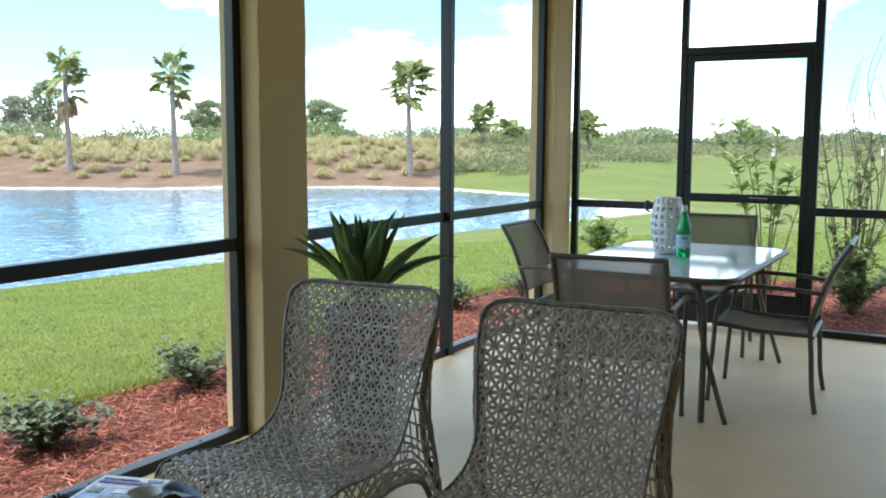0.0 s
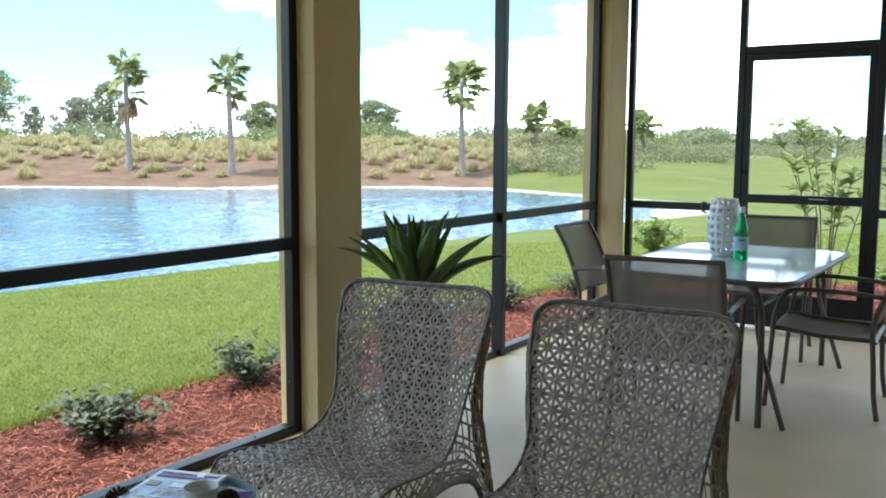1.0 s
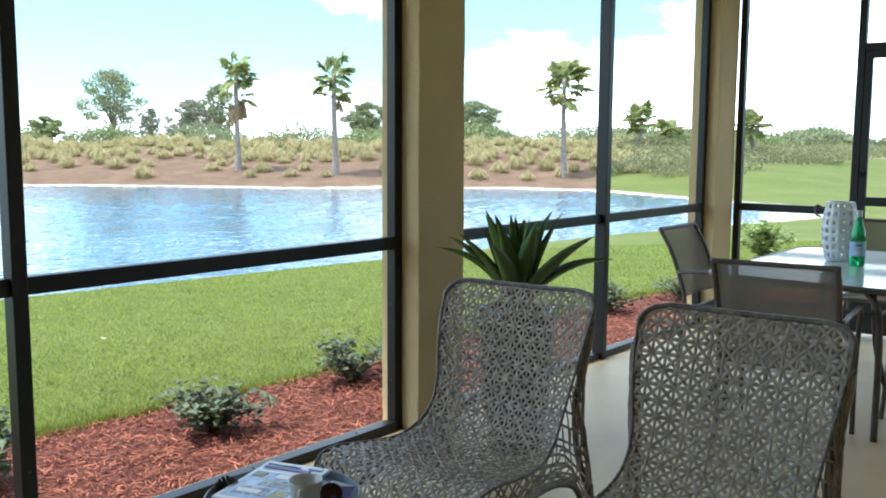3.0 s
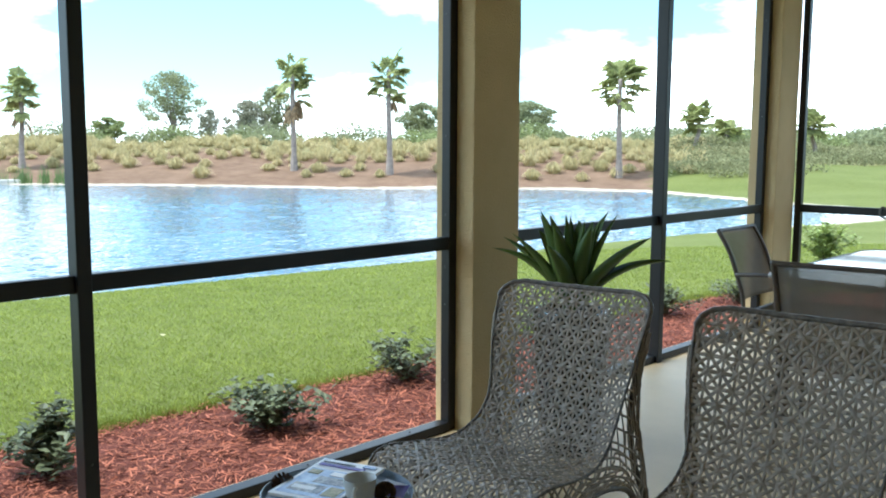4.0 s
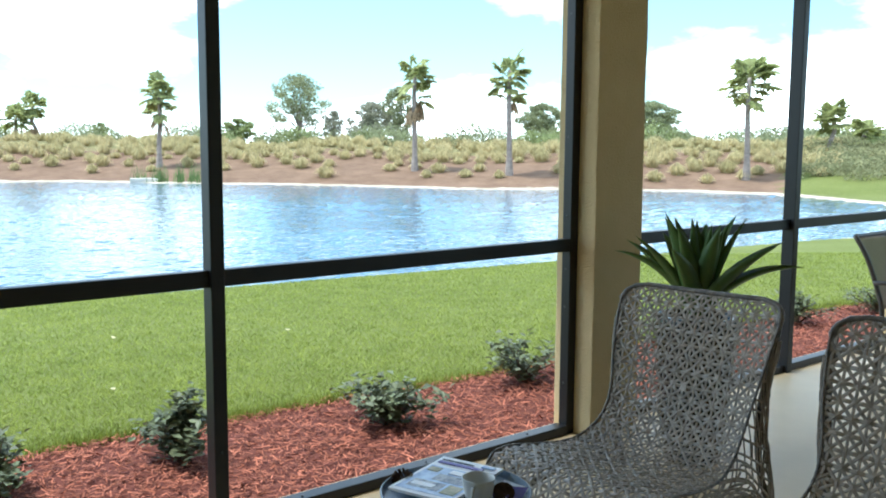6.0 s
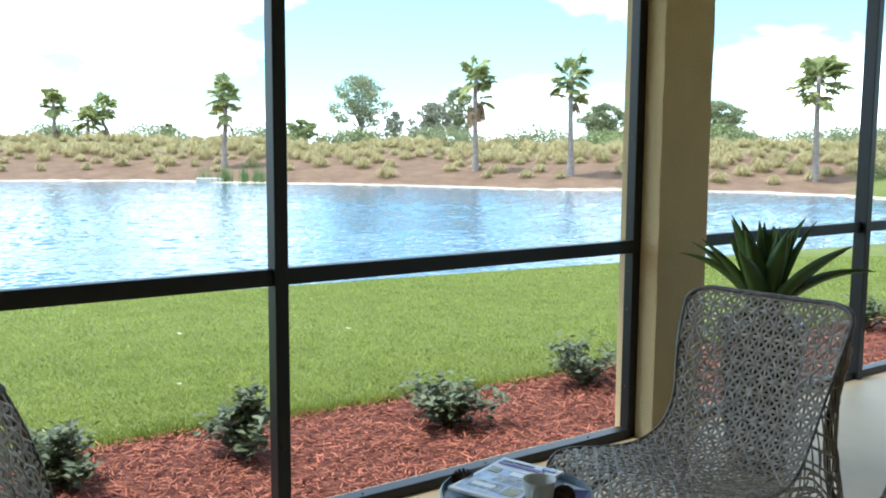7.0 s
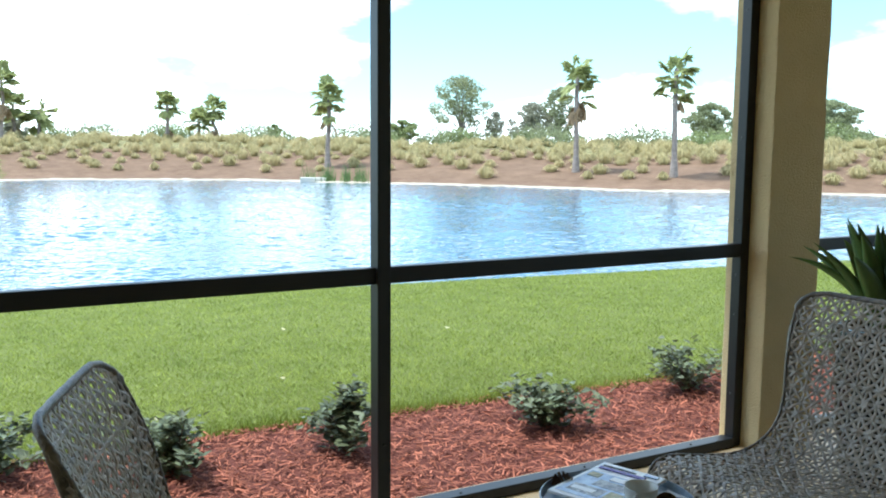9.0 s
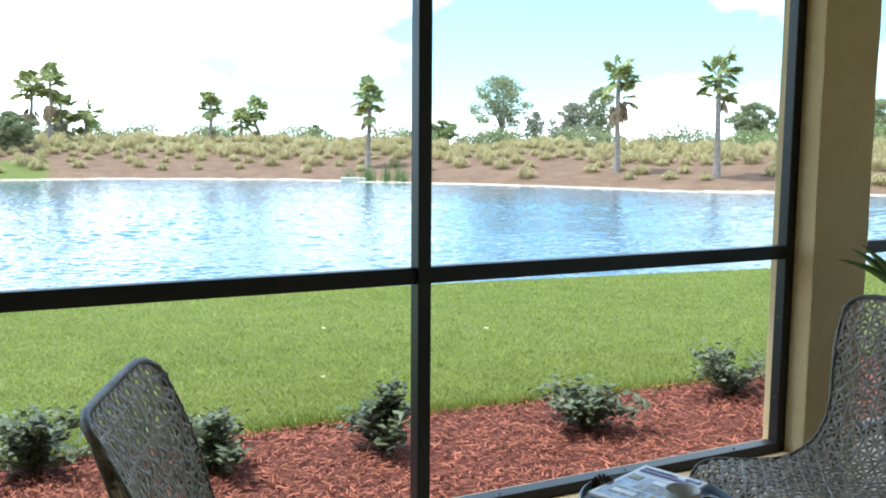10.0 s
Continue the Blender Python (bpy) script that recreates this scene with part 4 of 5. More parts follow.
PAPER = material("paper", (0.86, 0.86, 0.88), 0.35, second=(0.72, 0.73, 0.77), scale=10)
INK_B = material("ink_blue", (0.13, 0.24, 0.50), 0.3, second=(0.45, 0.60, 0.80), scale=26, amount=0.3)
INK_G = material("ink_grey", (0.06, 0.07, 0.10), 0.4, second=(0.42, 0.44, 0.48), scale=55, amount=0.25)
INK_T = material("ink_tan", (0.55, 0.46, 0.28), 0.5, second=(0.16, 0.20, 0.10), scale=40, amount=0.3)
INK_P = material("ink_violet", (0.20, 0.16, 0.50), 0.5)
magazine = tagged(empty("magazine", -1.94, 1.612, TZ + 0.019, 19), "open-covered glossy magazine lying on the tray", "magazine")
bm = bmesh.new()
box(bm, -0.10, 0.10, -0.145, 0.145, 0.0, 0.009, 0.002)
page_block = part("page_block", bm, PAPER, magazine)
for k, (x0, x1, y0, y1, mt) in enumerate(((-0.088, 0.092, -0.128, 0.062, INK_B), (-0.070, 0.030, -0.105, -0.050, INK_G), (-0.030, 0.082, -0.035, 0.012, INK_G), (-0.065, 0.005, -0.090, -0.066, PAPER),
                                          (0.040, 0.084, -0.110, -0.050, INK_T), (-0.080, -0.045, 0.020, 0.050, INK_T), (-0.010, 0.085, 0.022, 0.050, PAPER), (-0.085, 0.060, 0.088, 0.104, INK_P),
                                          (-0.085, 0.020, 0.114, 0.120, INK_G), (0.045, 0.085, 0.114, 0.130, INK_B))):
    bm = bmesh.new()
    box(bm, x0, x1, y0, y1, 0.0095, 0.0099 + 0.0003 * k)
    part("printed_patch", bm, mt, page_block)
napkin = tagged(empty("napkin", -1.80, 1.70, TZ + 0.001, 20), "folded violet and white paper napkin on the tray", "napkin")
bm = bmesh.new()
v = [bm.verts.new(p) for p in ((-0.05, -0.04, 0), (0.06, -0.03, 0.002), (0.05, 0.05, 0.012), (-0.03, 0.06, 0.016))]
bm.faces.new(v)
bmesh.ops.solidify(bm, geom=bm.faces[:], thickness=0.006)
part("white_fold", bm, PAPER, napkin)
bm = bmesh.new()
v = [bm.verts.new(p) for p in ((-0.02, -0.05, 0.012), (0.068, -0.035, 0.012), (0.058, 0.03, 0.022), (0.0, 0.0, 0.024))]
bm.faces.new(v)
bmesh.ops.solidify(bm, geom=bm.faces[:], thickness=0.004)
part("violet_fold", bm, INK_P, napkin)

CERAMIC = material("grey_ceramic", (0.60, 0.61, 0.60), 0.3, second=(0.53, 0.545, 0.535), scale=20)
mug = tagged(empty("mug", -1.795, 1.60, TZ + 0.001), "pale grey ceramic mug on the tray", "mug")
bm = bmesh.new()
lathe(bm, [(0.030, 0.0), (0.034, 0.004), (0.040, 0.045), (0.044, 0.072), (0.0445, 0.075), (0.042, 0.074), (0.037, 0.045), (0.031, 0.008)], 32)
part("cup_body", bm, CERAMIC, mug, smooth=True)
bm = bmesh.new()
ha = math.atan2(-1.53, 1.72) - 0.25
tube(bm, smooth_path([(math.cos(ha) * r, math.sin(ha) * r, z) for r, z in ((0.041, 0.059), (0.057, 0.061), (0.064, 0.043), (0.056, 0.023), (0.037, 0.019))], 5), 0.005, 8)
part("cup_handle", bm, CERAMIC, mug, smooth=True)

CONE = material("pine_cone", (0.11, 0.06, 0.035), 0.85, second=(0.05, 0.028, 0.018), scale=60, vary=0.3)


def pine_cone(x, y, rz, size):
    ob = empty("pine_cone", x, y, TZ + 0.02 * size, rz)
    rng = np.random.default_rng(int(abs(x) * 1000))
    out = []
    for k in range(70):
        t = k / 70
        a = k * 2.399
        r = 0.026 * size * math.sin(math.pi * (0.12 + 0.8 * t))
        c = np.array([(t - 0.5) * 0.075 * size, math.cos(a) * r, math.sin(a) * r])
        o = np.array([-0.3, math.cos(a), math.sin(a)]) * 0.012 * size
        s = np.array([0, -math.sin(a), math.cos(a)]) * 0.008 * size
        out.append((c * 0.7 - s * 0.6, c * 0.7 + s * 0.6, c + o + s, c + o - s))
    tris("cone_body", out, CONE, ob, n=4)
    return tagged(ob, "small dark brown pine cone on the tray", "pine cone", "pine cones")


pine_cone(-2.03, 1.53, 30, 0.8)
pine_cone(-1.775, 1.675, -20, 0.8)

# ---- agave in a planter ----
AGAVE = material("agave_leaf", (0.105, 0.175, 0.035), 0.42, second=(0.045, 0.085, 0.018), scale=3, stretch=(1, 1, 0.4), vary=0.3, bump=0.1, bump_scale=30, spec=0.4)
POT = material("dark_glazed_planter", (0.03, 0.029, 0.03), 0.14, second=(0.018, 0.018, 0.02), scale=6, bump=0.05)
SOIL = material("potting_soil", (0.06, 0.04, 0.03), 0.95, bump=0.8)
AX, AY = -2.37, 3.38
planter = tagged(empty("planter", AX, AY, 0), "tall dark glazed planter standing by the column", "planter")
bm = bmesh.new()
lathe(bm, [(0.115, 0.0), (0.122, 0.01), (0.155, 0.30), (0.172, 0.58), (0.176, 0.63), (0.174, 0.65), (0.160, 0.652), (0.154, 0.60)], 36)
part("pot", bm, POT, planter, smooth=True)
bm = bmesh.new()
lathe(bm, [(0.02, 0.605), (0.1545, 0.605), (0.13, 0.62), (0.02, 0.63)], 24)
part("soil", bm, SOIL, planter)
agave = tagged(empty("agave_plant", AX, AY, 0.655), "dark green spiky agave with pointed leaves in the planter", "agave plant")
rng = np.random.default_rng(3)


def agave_leaf(a, el, length, width, curl):
    bm = bmesh.new()
    n = 11
    rows = []
    p = Vector((0.02, 0, 0.0))
    ang = el
    for i in range(n + 1):
        t = i / n
        w = width * (0.55 + 0.9 * t - 1.45 * t ** 2.2) if t < 1 else 0.0
        w = max(w, 0.0006)
        d = Vector((math.cos(ang), 0, math.sin(ang)))
        up = Vector((-math.sin(ang), 0, math.cos(ang)))
        cup = 0.32 * w
        rows.append([bm.verts.new(p + Vector((0, s * w / 2, 0)) + up * (cup * abs(s) ** 1.5 - thick)) for s, thick in ((-1, 0), (-0.5, 0), (0, 0), (0.5, 0), (1, 0), (0.5, 0.011 * (1 - t)), (0, 0.016 * (1 - t)), (-0.5, 0.011 * (1 - t)))])
        p = p + d * length / n
        ang -= curl / n
    for r0, r1 in zip(rows, rows[1:]):
        for k in range(8):
            bm.faces.new((r0[k], r0[(k + 1) % 8], r1[(k + 1) % 8], r1[k]))
    bmesh.ops.recalc_face_normals(bm, faces=bm.faces[:])
    ob = part("leaf", bm, AGAVE, agave, smooth=True)
    ob.matrix_basis = pose(0, 0, 0, 0, 0, math.degrees(a))


# upright heart leaves, a spreading middle ring, and outer leaves that bow over
for count, el, length, width, curl, turn in ((8, 1.46, 0.40, 0.095, 0.0, 0.2), (8, 1.24, 0.44, 0.13, 0.2, 0.5), (8, 1.04, 0.45, 0.13, 0.36, 0.95), (2, 0.98, 0.47, 0.112, 0.95, 0.62)):
    for k in range(count):
        agave_leaf(turn + 2 * math.pi * k / count + rng.normal(0, 0.12), el + rng.normal(0, 0.06), length * rng.uniform(0.92, 1.08), width * rng.uniform(0.9, 1.1), curl + rng.normal(0, 0.1))

# ---- dining set ----
TUBE = material("brown_steel_tube", (0.115, 0.095, 0.083), 0.4, second=(0.08, 0.067, 0.06), scale=20, spec=0.5)


def sling_material():
    m = material("sling_mesh", (0.35, 0.31, 0.265), 0.75, second=(0.28, 0.245, 0.21), scale=5, bump=0.3, bump_scale=400)
    t = m.node_tree
    tr = t.nodes.new("ShaderNodeBsdfTransparent")
    mx = t.nodes.new("ShaderNodeMixShader")
    mx.inputs["Fac"].default_value = 0.09                 # open weave
    t.links.new(t.nodes["Principled BSDF"].outputs["BSDF"], mx.inputs[1])
    t.links.new(tr.outputs["BSDF"], mx.inputs[2])
    t.links.new(mx.outputs["Shader"], t.nodes["Material Output"].inputs["Surface"])
    return m


SLING = sling_material()


def sheet(rows, thick=0.003):
    bm = bmesh.new()
    g = [[bm.verts.new(p) for p in r] for r in rows]
    for a, b in zip(g, g[1:]):
        for k in range(len(a) - 1):
            bm.faces.new((a[k], a[k + 1], b[k + 1], b[k]))
    bmesh.ops.solidify(bm, geom=bm.faces[:], thickness=thick)
    return bm


def dining_chair():
    chair = empty("dining_chair")
    W = 0.255
    back = smooth_path([(0, -0.398, 0.872), (0, -0.332, 0.76), (0, -0.270, 0.60), (0, -0.235, 0.48)], 5)
    for sx in (-1, 1):
        bm = bmesh.new()
        tube(bm, smooth_path([(sx * W, -0.408, 0.886), (sx * W, -0.332, 0.76), (sx * W, -0.270, 0.60), (sx * W, -0.235, 0.47), (sx * W, -0.245, 0.28), (sx * W, -0.255, 0.12), (sx * W * 1.03, -0.275, 0.0)], 5), 0.0135, 9)
        part("back_post", bm, TUBE, chair, smooth=True)
        bm = bmesh.new()
        tube(bm, smooth_path([(sx * W * 1.04, -0.283, 0.63), (sx * W * 1.10, -0.10, 0.645), (sx * W * 1.12, 0.10, 0.645), (sx * W * 1.10, 0.19, 0.61), (sx * W * 1.06, 0.235, 0.50), (sx * W * 1.03, 0.25, 0.30), (sx * W * 1.03, 0.27, 0.0)], 5), 0.0125, 9)
        part("arm", bm, TUBE, chair, smooth=True)
        bm = bmesh.new()
        tube(bm, [(sx * W * 0.97, -0.24, 0.405), (sx * W * 0.97, 0.02, 0.405), (sx * W * 0.97, 0.20, 0.425), (sx * W * 0.97, 0.255, 0.425)], 0.0125, 8)
        part("seat_rail", bm, TUBE, chair, smooth=True)
    for name, y, z in (("top_bar", -0.404, 0.880), ("seat_bar", 0.25, 0.420), ("rear_bar", -0.245, 0.395)):
        bm = bmesh.new()
        tube(bm, [(-W, y, z), (W, y, z)], 0.012, 8)
        part(name, bm, TUBE, chair)
    xs = np.linspace(-W, W, 7)
    rows = [[(x, p.y - 0.022 * (1 - (x / W) ** 2), p.z) for x in xs] for p in back]
    part("back_sling", sheet(rows), SLING, chair, "open-weave taupe sling fabric", smooth=True)
    seat = [(-0.24, 0.41), (-0.12, 0.405), (0.0, 0.405), (0.12, 0.412), (0.20, 0.425), (0.25, 0.432)]
    rows = [[(x, y, z - 0.016 * (1 - (x / W) ** 2) * (1 if y < 0.2 else 0.3)) for x in xs] for y, z in seat]
    part("seat_sling", sheet(rows), SLING, chair, "open-weave taupe sling fabric", smooth=True)
    return chair


dc = dining_chair()
dc.matrix_basis = pose(-1.47, 4.30, 0, 0, 0, 8)
LBL = "brown steel dining chair with taupe sling, "
tagged(dc, LBL + "back to the lounge chairs", "dining chair", "dining chairs")
tagged(copy_thing(dc, pose(-2.13, 5.36, 0, 0, 0, -88)), LBL + "facing away from the lake")
tagged(copy_thing(dc, pose(-0.95, 5.24, 0, 0, 0, 93)), LBL + "pulled out beside the table")
tagged(copy_thing(dc, pose(-1.55, 6.34, 0, 0, 0, 186)), LBL + "by the screen door")

GLASS_TOP = material("frosted_glass", (0.60, 0.70, 0.70), 0.08, second=(0.55, 0.66, 0.66), scale=2, spec=0.8)
table = tagged(empty("dining_table", -1.50, 5.32, 0), "rectangular patio table with a frosted glass top", "dining table")
HX, HY, TH = 0.50, 0.82, 0.73


def rounded(hx, hy, r, z):
    pts = []
    for cx, cy, a0 in ((hx - r, hy - r, 0), (-hx + r, hy - r, 90), (-hx + r, -hy + r, 180), (hx - r, -hy + r, 270)):
        pts += [(cx + r * math.cos(radians(a0 + 15 * k)), cy + r * math.sin(radians(a0 + 15 * k)), z) for k in range(7)]
    return pts


bm = bmesh.new()
bm.faces.new([bm.verts.new(p) for p in rounded(HX - 0.012, HY - 0.012, 0.15, TH - 0.005)])
got = bmesh.ops.extrude_face_region(bm, geom=bm.faces[:])
for v in got["geom"]:
    if isinstance(v, bmesh.types.BMVert):
        v.co.z += 0.006
bmesh.ops.recalc_face_normals(bm, faces=bm.faces[:])
part("glass_top", bm, GLASS_TOP, table)
bm = bmesh.new()
tube(bm, rounded(HX, HY, 0.16, TH - 0.010), 0.015, 8, closed=True)
part("rim", bm, TUBE, table, smooth=True)
for sx in (-1, 1):
    for sy in (-1, 1):
        bm = bmesh.new()
        tube(bm, smooth_path([(sx * 0.27, sy * 0.72, TH - 0.02), (sx * 0.34, sy * 0.745, 0.63), (sx * 0.362, sy * 0.76, 0.45), (sx * 0.365, sy * 0.77, 0.0)], 5), 0.0165, 10)
        part("leg", bm, TUBE, table, smooth=True)
        bm = bmesh.new()
        tube(bm, smooth_path([(sx * 0.31, sy * 0.70, TH - 0.02), (sx * 0.34, sy * 0.725, 0.45), (sx * 0.40, sy * 0.74, 0.25), (sx * 0.48, sy * 0.75, 0.0)], 5), 0.0135, 10)
        part("brace", bm, TUBE, table, smooth=True)
    bm = bmesh.new()
    tube(bm, [(sx * 0.345, -0.735, 0.60), (sx * 0.345, 0.735, 0.60)], 0.011, 8)
    part("side_bar", bm, TUBE, table)
for sy in (-1, 1):
    bm = bmesh.new()
    tube(bm, [(-0.345, sy * 0.745, 0.60), (0.345, sy * 0.745, 0.60)], 0.011, 8)
    part("cross_bar", bm, TUBE, table)

# pierced lantern vase
VASE = material("white_ceramic", (0.78, 0.78, 0.80), 0.25, second=(0.72, 0.73, 0.76), scale=14)
VX, VY = -1.60, 5.46
vase = tagged(empty("vase", VX, VY, TH + 0.001), "tall white ceramic vase pierced with oval holes", "vase")
verts, faces = [], []
COLS, ROWS = 14, 7


def vase_r(z):
    return 0.058 + 0.040 * math.sin(math.pi * min(1, max(0, (z + 0.05) / 0.46))) ** 1.2


for layer, inset in (("out", 0.0), ("in", 0.006)):
    for j in range(ROWS * 4 + 1):
        z = 0.015 + 0.325 * j / (ROWS * 4)
        for i in range(COLS * 4):
            a = 2 * math.pi * i / (COLS * 4)
            r = vase_r(z) - inset
            verts.append((r * math.cos(a), r * math.sin(a), z))
per = COLS * 4
lay = per * (ROWS * 4 + 1)


def hole(i, j):
    return (i % 4 in (1, 2)) and (j % 4 in (1, 2)) and j < ROWS * 4


for j in range(ROWS * 4):
    for i in range(per):
        if hole(i, j):
            continue
        a, b, c, d = j * per + i, j * per + (i + 1) % per, (j + 1) * per + (i + 1) % per, (j + 1) * per + i
        faces.append((a, b, c, d))
        faces.append((d + lay, c + lay, b + lay, a + lay))
        for (p, q), (ni, nj) in (((a, b), (i, j - 1)), ((b, c), ((i + 1) % per, j)), ((c, d), (i, j + 1)), ((d, a), ((i - 1) % per, j))):
            if nj in (-1, ROWS * 4) or hole(ni, nj):
                faces.append((q, p, p + lay, q + lay))
raw("pierced_body", verts, faces, VASE, vase, smooth=True)
bm = bmesh.new()
lathe(bm, [(0.052, 0.0), (0.066, 0.004), (0.072, 0.016), (0.05, 0.018)], 32)
part("base", bm, VASE, vase)
bm = bmesh.new()
tube(bm, smooth_path([(-0.085, -0.03, 0.30), (-0.12, -0.045, 0.315), (-0.125, -0.045, 0.27), (-0.095, -0.035, 0.25)], 5), 0.006, 7)
part("ring_handle", bm, TUBE, vase, "thin dark ring handle")

# green bottle
BOTTLE = bpy.data.materials.new("green_glass")
BOTTLE.use_nodes = True
nb = BOTTLE.node_tree.nodes["Principled BSDF"]
nb.inputs["Base Color"].default_value = (0.05, 0.48, 0.16, 1)
nb.inputs["Roughness"].default_value = 0.04
nb.inputs["Transmission Weight"].default_value = 0.75
nb.inputs["IOR"].default_value = 1.45
bottle = tagged(empty("bottle", -1.455, 5.30, TH + 0.001), "green glass water bottle with a pale blue label", "bottle")
bm = bmesh.new()
lathe(bm, [(0.02, 0.004), (0.036, 0.0), (0.041, 0.008), (0.041, 0.155), (0.036, 0.19), (0.022, 0.235), (0.0155, 0.27), (0.0145, 0.295), (0.012, 0.296)], 28)
part("glass_body", bm, BOTTLE, bottle, smooth=True)
LABEL_B = material("label_blue", (0.42, 0.56, 0.72), 0.5, second=(0.36, 0.50, 0.68), scale=30)
bm = bmesh.new()
lathe(bm, [(0.0405, 0.058), (0.0416, 0.060), (0.0416, 0.135), (0.0405, 0.137)], 28)
paper_label = part("label", bm, LABEL_B, bottle, "pale blue paper label")
for z0, z1 in ((0.112, 0.122), (0.082, 0.086), (0.072, 0.076)):
    bm = bmesh.new()
    aim = math.atan2(-5.30, 1.455)
    for k in range(6):
        a0, a1 = aim - 0.5 + k / 6, aim - 0.5 + (k + 1) / 6
        q = [bm.verts.new((0.0419 * math.cos(a), 0.0419 * math.sin(a), z)) for a, z in ((a0, z0), (a1, z0), (a1, z1), (a0, z1))]
        bm.faces.new(q)
    part("label_bar", bm, INK_G if z0 > 0.1 else PAPER, paper_label)
CAP = material("cap_foil", (0.70, 0.74, 0.78), 0.3, metal=0.6)
bm = bmesh.new()
lathe(bm, [(0.0150, 0.27), (0.0165, 0.272), (0.0160, 0.303), (0.014, 0.305)], 20)
part("cap", bm, CAP, bottle, "pale foil cap")

# ---- shrubs in the beds ----
LEAF_BED = material("hawthorn_leaf", (0.185, 0.205, 0.11), 0.5, second=(0.08, 0.10, 0.05), scale=6, vary=0.35, spec=0.25, through_light=0.15)
LEAF_OLIVE = material("olive_leaf", (0.34, 0.40, 0.12), 0.55, second=(0.20, 0.25, 0.07), scale=5, vary=0.35, through_light=0.3)
LEAF_DARK = material("dark_shrub_leaf", (0.24, 0.29, 0.10), 0.55, second=(0.13, 0.17, 0.055), scale=5, vary=0.35, through_light=0.2)
STEM = material("twig", (0.17, 0.125, 0.09), 0.9, second=(0.11, 0.08, 0.06), scale=20)


def leaf_quad(p, way, up, length, width):
    """A folded pointed leaf as two triangles and a fold."""
    side = way.cross(up).normalized() * width / 2
    mid = p + way * length * 0.5 - up * length * 0.06
    tipp = p + way * length - up * length * 0.12
    return [(p, mid + side + up * width * 0.18, tipp), (p, tipp, mid - side + up * width * 0.18)]


def bed_shrub(x, y, w, h, seed, leaf, leaves=520, size=0.050, label="", narrow=0.48):
    rng = np.random.default_rng(seed)
    ob = empty("shrub", x, y, -0.075)
    bm = bmesh.new()
    out = []
    for k in range(16):
        a, lean = rng.uniform(0, 2 * math.pi), rng.uniform(0.1, 1.0)
        top = Vector((math.cos(a) * w / 2 * lean, math.sin(a) * w / 2 * lean, h * (1.02 - 0.45 * lean ** 2) * rng.uniform(0.7, 1.05)))
        pts = smooth_path([(0.02 * math.cos(a), 0.02 * math.sin(a), 0), (top.x * 0.35, top.y * 0.35, top.z * 0.5), top], 4)
        tube(bm, pts, [0.006 - 0.0005 * i for i in range(len(pts))], 5)
        m = leaves // 10
        for j in range(m):
            t = 1 - 0.75 * (j / m) ** 1.2
            i = min(int(t * (len(pts) - 1)), len(pts) - 2)
            p = pts[i].lerp(pts[i + 1], t * (len(pts) - 1) - i) + Vector(rng.normal(0, 0.025, 3))
            b = rng.uniform(0, 2 * math.pi)
            way = Vector((math.cos(b), math.sin(b), rng.uniform(-0.1, 0.9))).normalized()
            up = Vector((rng.normal(0, 0.3), rng.normal(0, 0.3), 1)).normalized()
            out += leaf_quad(p, way, up, size * rng.uniform(0.6, 1.25), size * narrow * rng.uniform(0.8, 1.2))
    part("branching", bm, STEM, ob)
    tris("foliage", [[tuple(v) for v in t] for t in out], leaf, ob)
    return tagged(ob, label, "shrub", "shrubs in the mulch bed")


ROW = "low blue-green leafy shrub in the red mulch"
bed_shrub(-4.30, 0.18, 0.66, 0.27, 61, LEAF_BED, 430, 0.060, label=ROW, narrow=0.6)
bed_shrub(-4.02, 0.91, 0.62, 0.26, 62, LEAF_BED, 430, 0.060, label=ROW, narrow=0.6)
bed_shrub(-3.92, 1.68, 0.44, 0.30, 63, LEAF_BED, 470, 0.060, label="upright dense blue-green leafy shrub in red mulch", narrow=0.62)
bed_shrub(-3.81, 2.75, 0.68, 0.24, 64, LEAF_BED, 500, 0.058, label=ROW, narrow=0.6)
bed_shrub(-3.97, 3.90, 0.68, 0.28, 65, LEAF_BED, 330, 0.058, label="straggly blue-green leafy shrub in red mulch", narrow=0.6)
bed_shrub(-3.98, 5.38, 0.56, 0.26, 66, LEAF_BED, 520, label=ROW)
bed_shrub(-3.93, 7.03, 0.62, 0.26, 67, LEAF_BED, 520, label=ROW)
bed_shrub(-3.69, 8.00, 0.67, 0.26, 68, LEAF_BED, 520, label=ROW)
bed_shrub(-4.15, 11.30, 0.95, 0.55, 69, LEAF_OLIVE, 560, 0.10, "rounded olive-green shrub on the lawn beyond the corner")
bed_shrub(-0.86, 8.58, 0.84, 0.62, 70, LEAF_DARK, 900, 0.085, "dense dark green shrub in the mulch", 0.42)


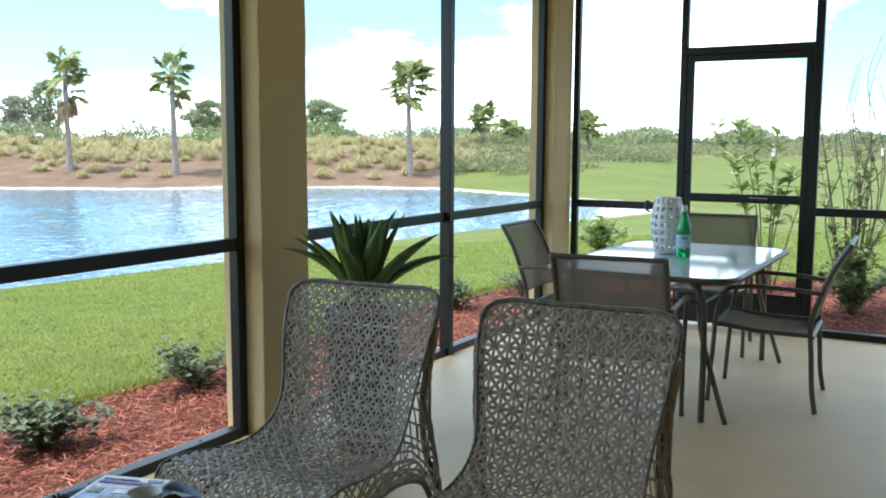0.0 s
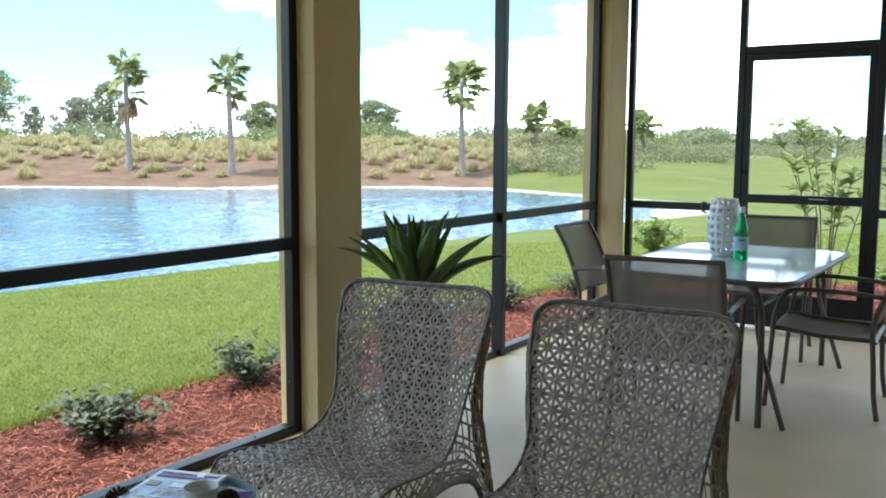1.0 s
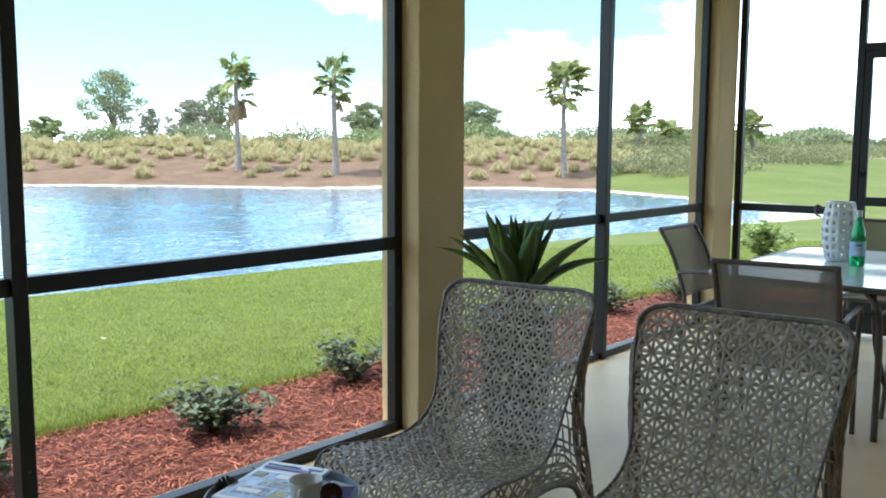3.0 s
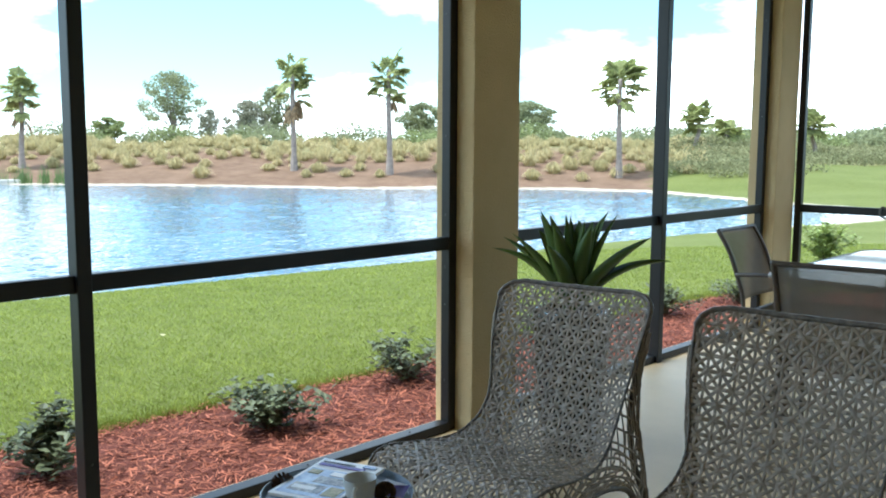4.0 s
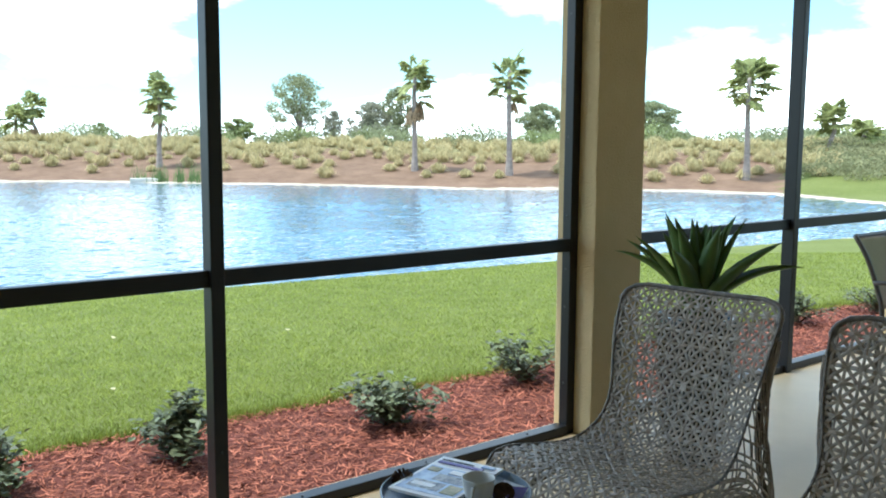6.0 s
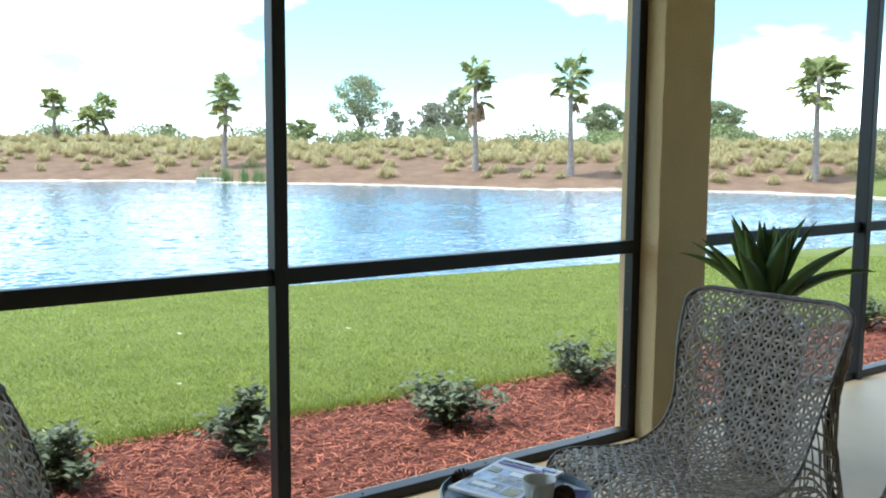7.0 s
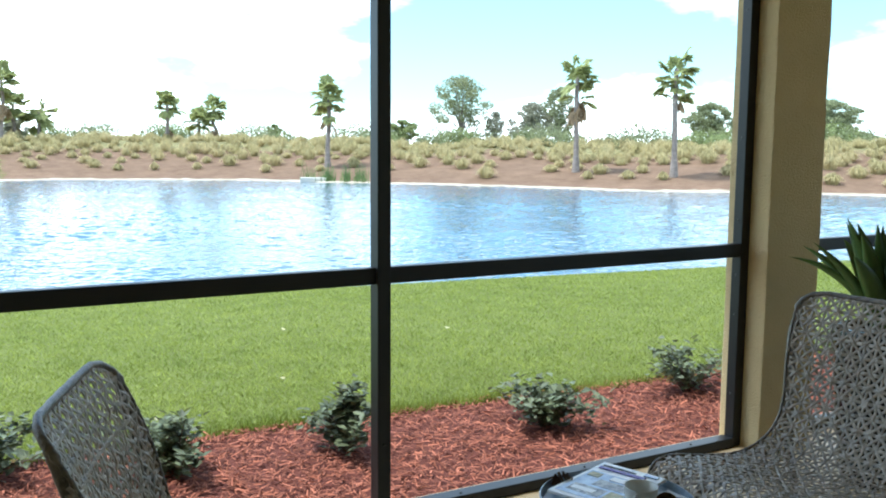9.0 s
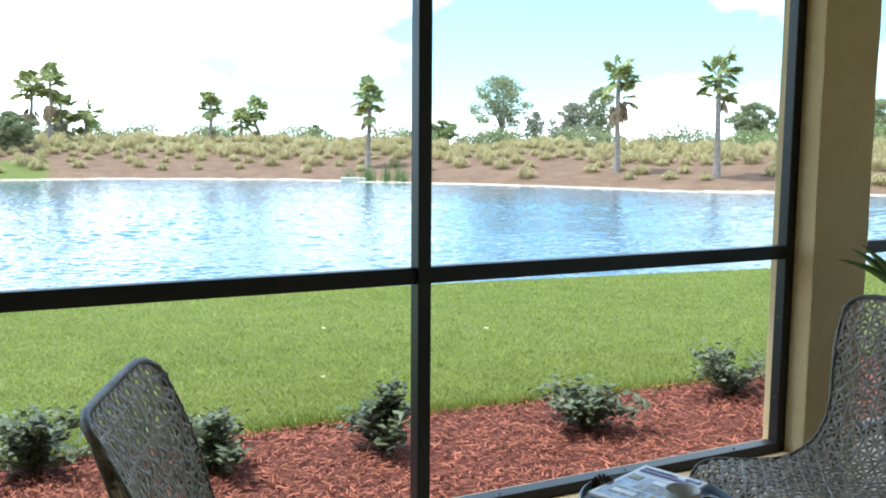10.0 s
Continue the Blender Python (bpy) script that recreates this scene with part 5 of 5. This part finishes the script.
def tall_shrub(x, y, stems, h, spread, seed, leaf, tuft, bare=0.45, size=0.12, label=""):
    """Thin upright stems with whorls of long leaves at their heads."""
    rng = np.random.default_rng(seed)
    ob = empty("tall_shrub", x, y, -0.12)
    bm = bmesh.new()
    out = []
    for k in range(stems):
        a = rng.uniform(0, 2 * math.pi)
        rad = spread * rng.uniform(0.15, 1.0)
        hh = h * rng.uniform(0.62, 1.02)
        top = Vector((math.cos(a) * rad, math.sin(a) * rad, hh))
        pts = smooth_path([(math.cos(a) * 0.05, math.sin(a) * 0.05, 0), (top.x * 0.45 + rng.normal(0, 0.03), top.y * 0.45, hh * 0.5), top], 6)
        tube(bm, pts, [0.011 - 0.0007 * i for i in range(len(pts))], 5)
        for j in range(tuft):
            t = min(1.0, 1 - (1 - bare) * ((j % 4) / 4) ** 1.2 + rng.normal(0, 0.025))
            f = t * (len(pts) - 1)
            i = min(int(f), len(pts) - 2)
            p = pts[i].lerp(pts[i + 1], f - i)
            b = rng.uniform(0, 2 * math.pi)
            way = Vector((math.cos(b), math.sin(b), rng.uniform(-0.1, 1.1))).normalized()
            out += leaf_quad(p, way, Vector((0, 0, 1)), size * rng.uniform(0.65, 1.2), size * 0.38)
    part("branching", bm, STEM, ob)
    tris("foliage", [[tuple(v) for v in t] for t in out], leaf, ob)
    return tagged(ob, label, "tall shrub", "tall shrubs beyond the door")


tall_shrub(-1.72, 9.3, 9, 1.70, 0.70, 81, LEAF_OLIVE, 34, 0.50, 0.175, "tall leafy shrub with whorled bright green leaves")
tall_shrub(-0.92, 8.9, 12, 1.55, 0.45, 82, LEAF_DARK, 20, 0.4, 0.13, "sparse tall shrub with bare twiggy stems")
# long bare shoots with a few leaves
rng = np.random.default_rng(83)
shoots = empty("twiggy_shrub", -0.92, 8.95, -0.12)
bm, out = bmesh.new(), []
for k in range(12):
    a, rad, hh = rng.uniform(0, 2 * math.pi), rng.uniform(0.1, 0.62), rng.uniform(1.6, 2.6)
    top = Vector((math.cos(a) * rad, math.sin(a) * rad, hh))
    pts = smooth_path([(0.04 * math.cos(a), 0.04 * math.sin(a), 0), (top.x * 0.35 + rng.normal(0, 0.10), top.y * 0.5, hh * 0.5), (top.x * 0.9 + rng.normal(0, 0.06), top.y * 0.8, hh * 0.8), top], 5)
    tube(bm, pts, [0.0075 - 0.0003 * i for i in range(len(pts))], 5)
    for j in range(12):
        p = pts[rng.integers(6, len(pts))] + Vector(rng.normal(0, 0.04, 3))
        b = rng.uniform(0, 2 * math.pi)
        out += leaf_quad(p, Vector((math.cos(b), math.sin(b), 0.2)).normalized(), Vector((0, 0, 1)), 0.05, 0.022)
part("branching", bm, STEM, shoots)
tris("foliage", [[tuple(v) for v in t] for t in out], LEAF_DARK, shoots)
tagged(shoots, "nearly leafless shrub of thin grey upright twigs", "tall shrub", "tall shrubs beyond the door")
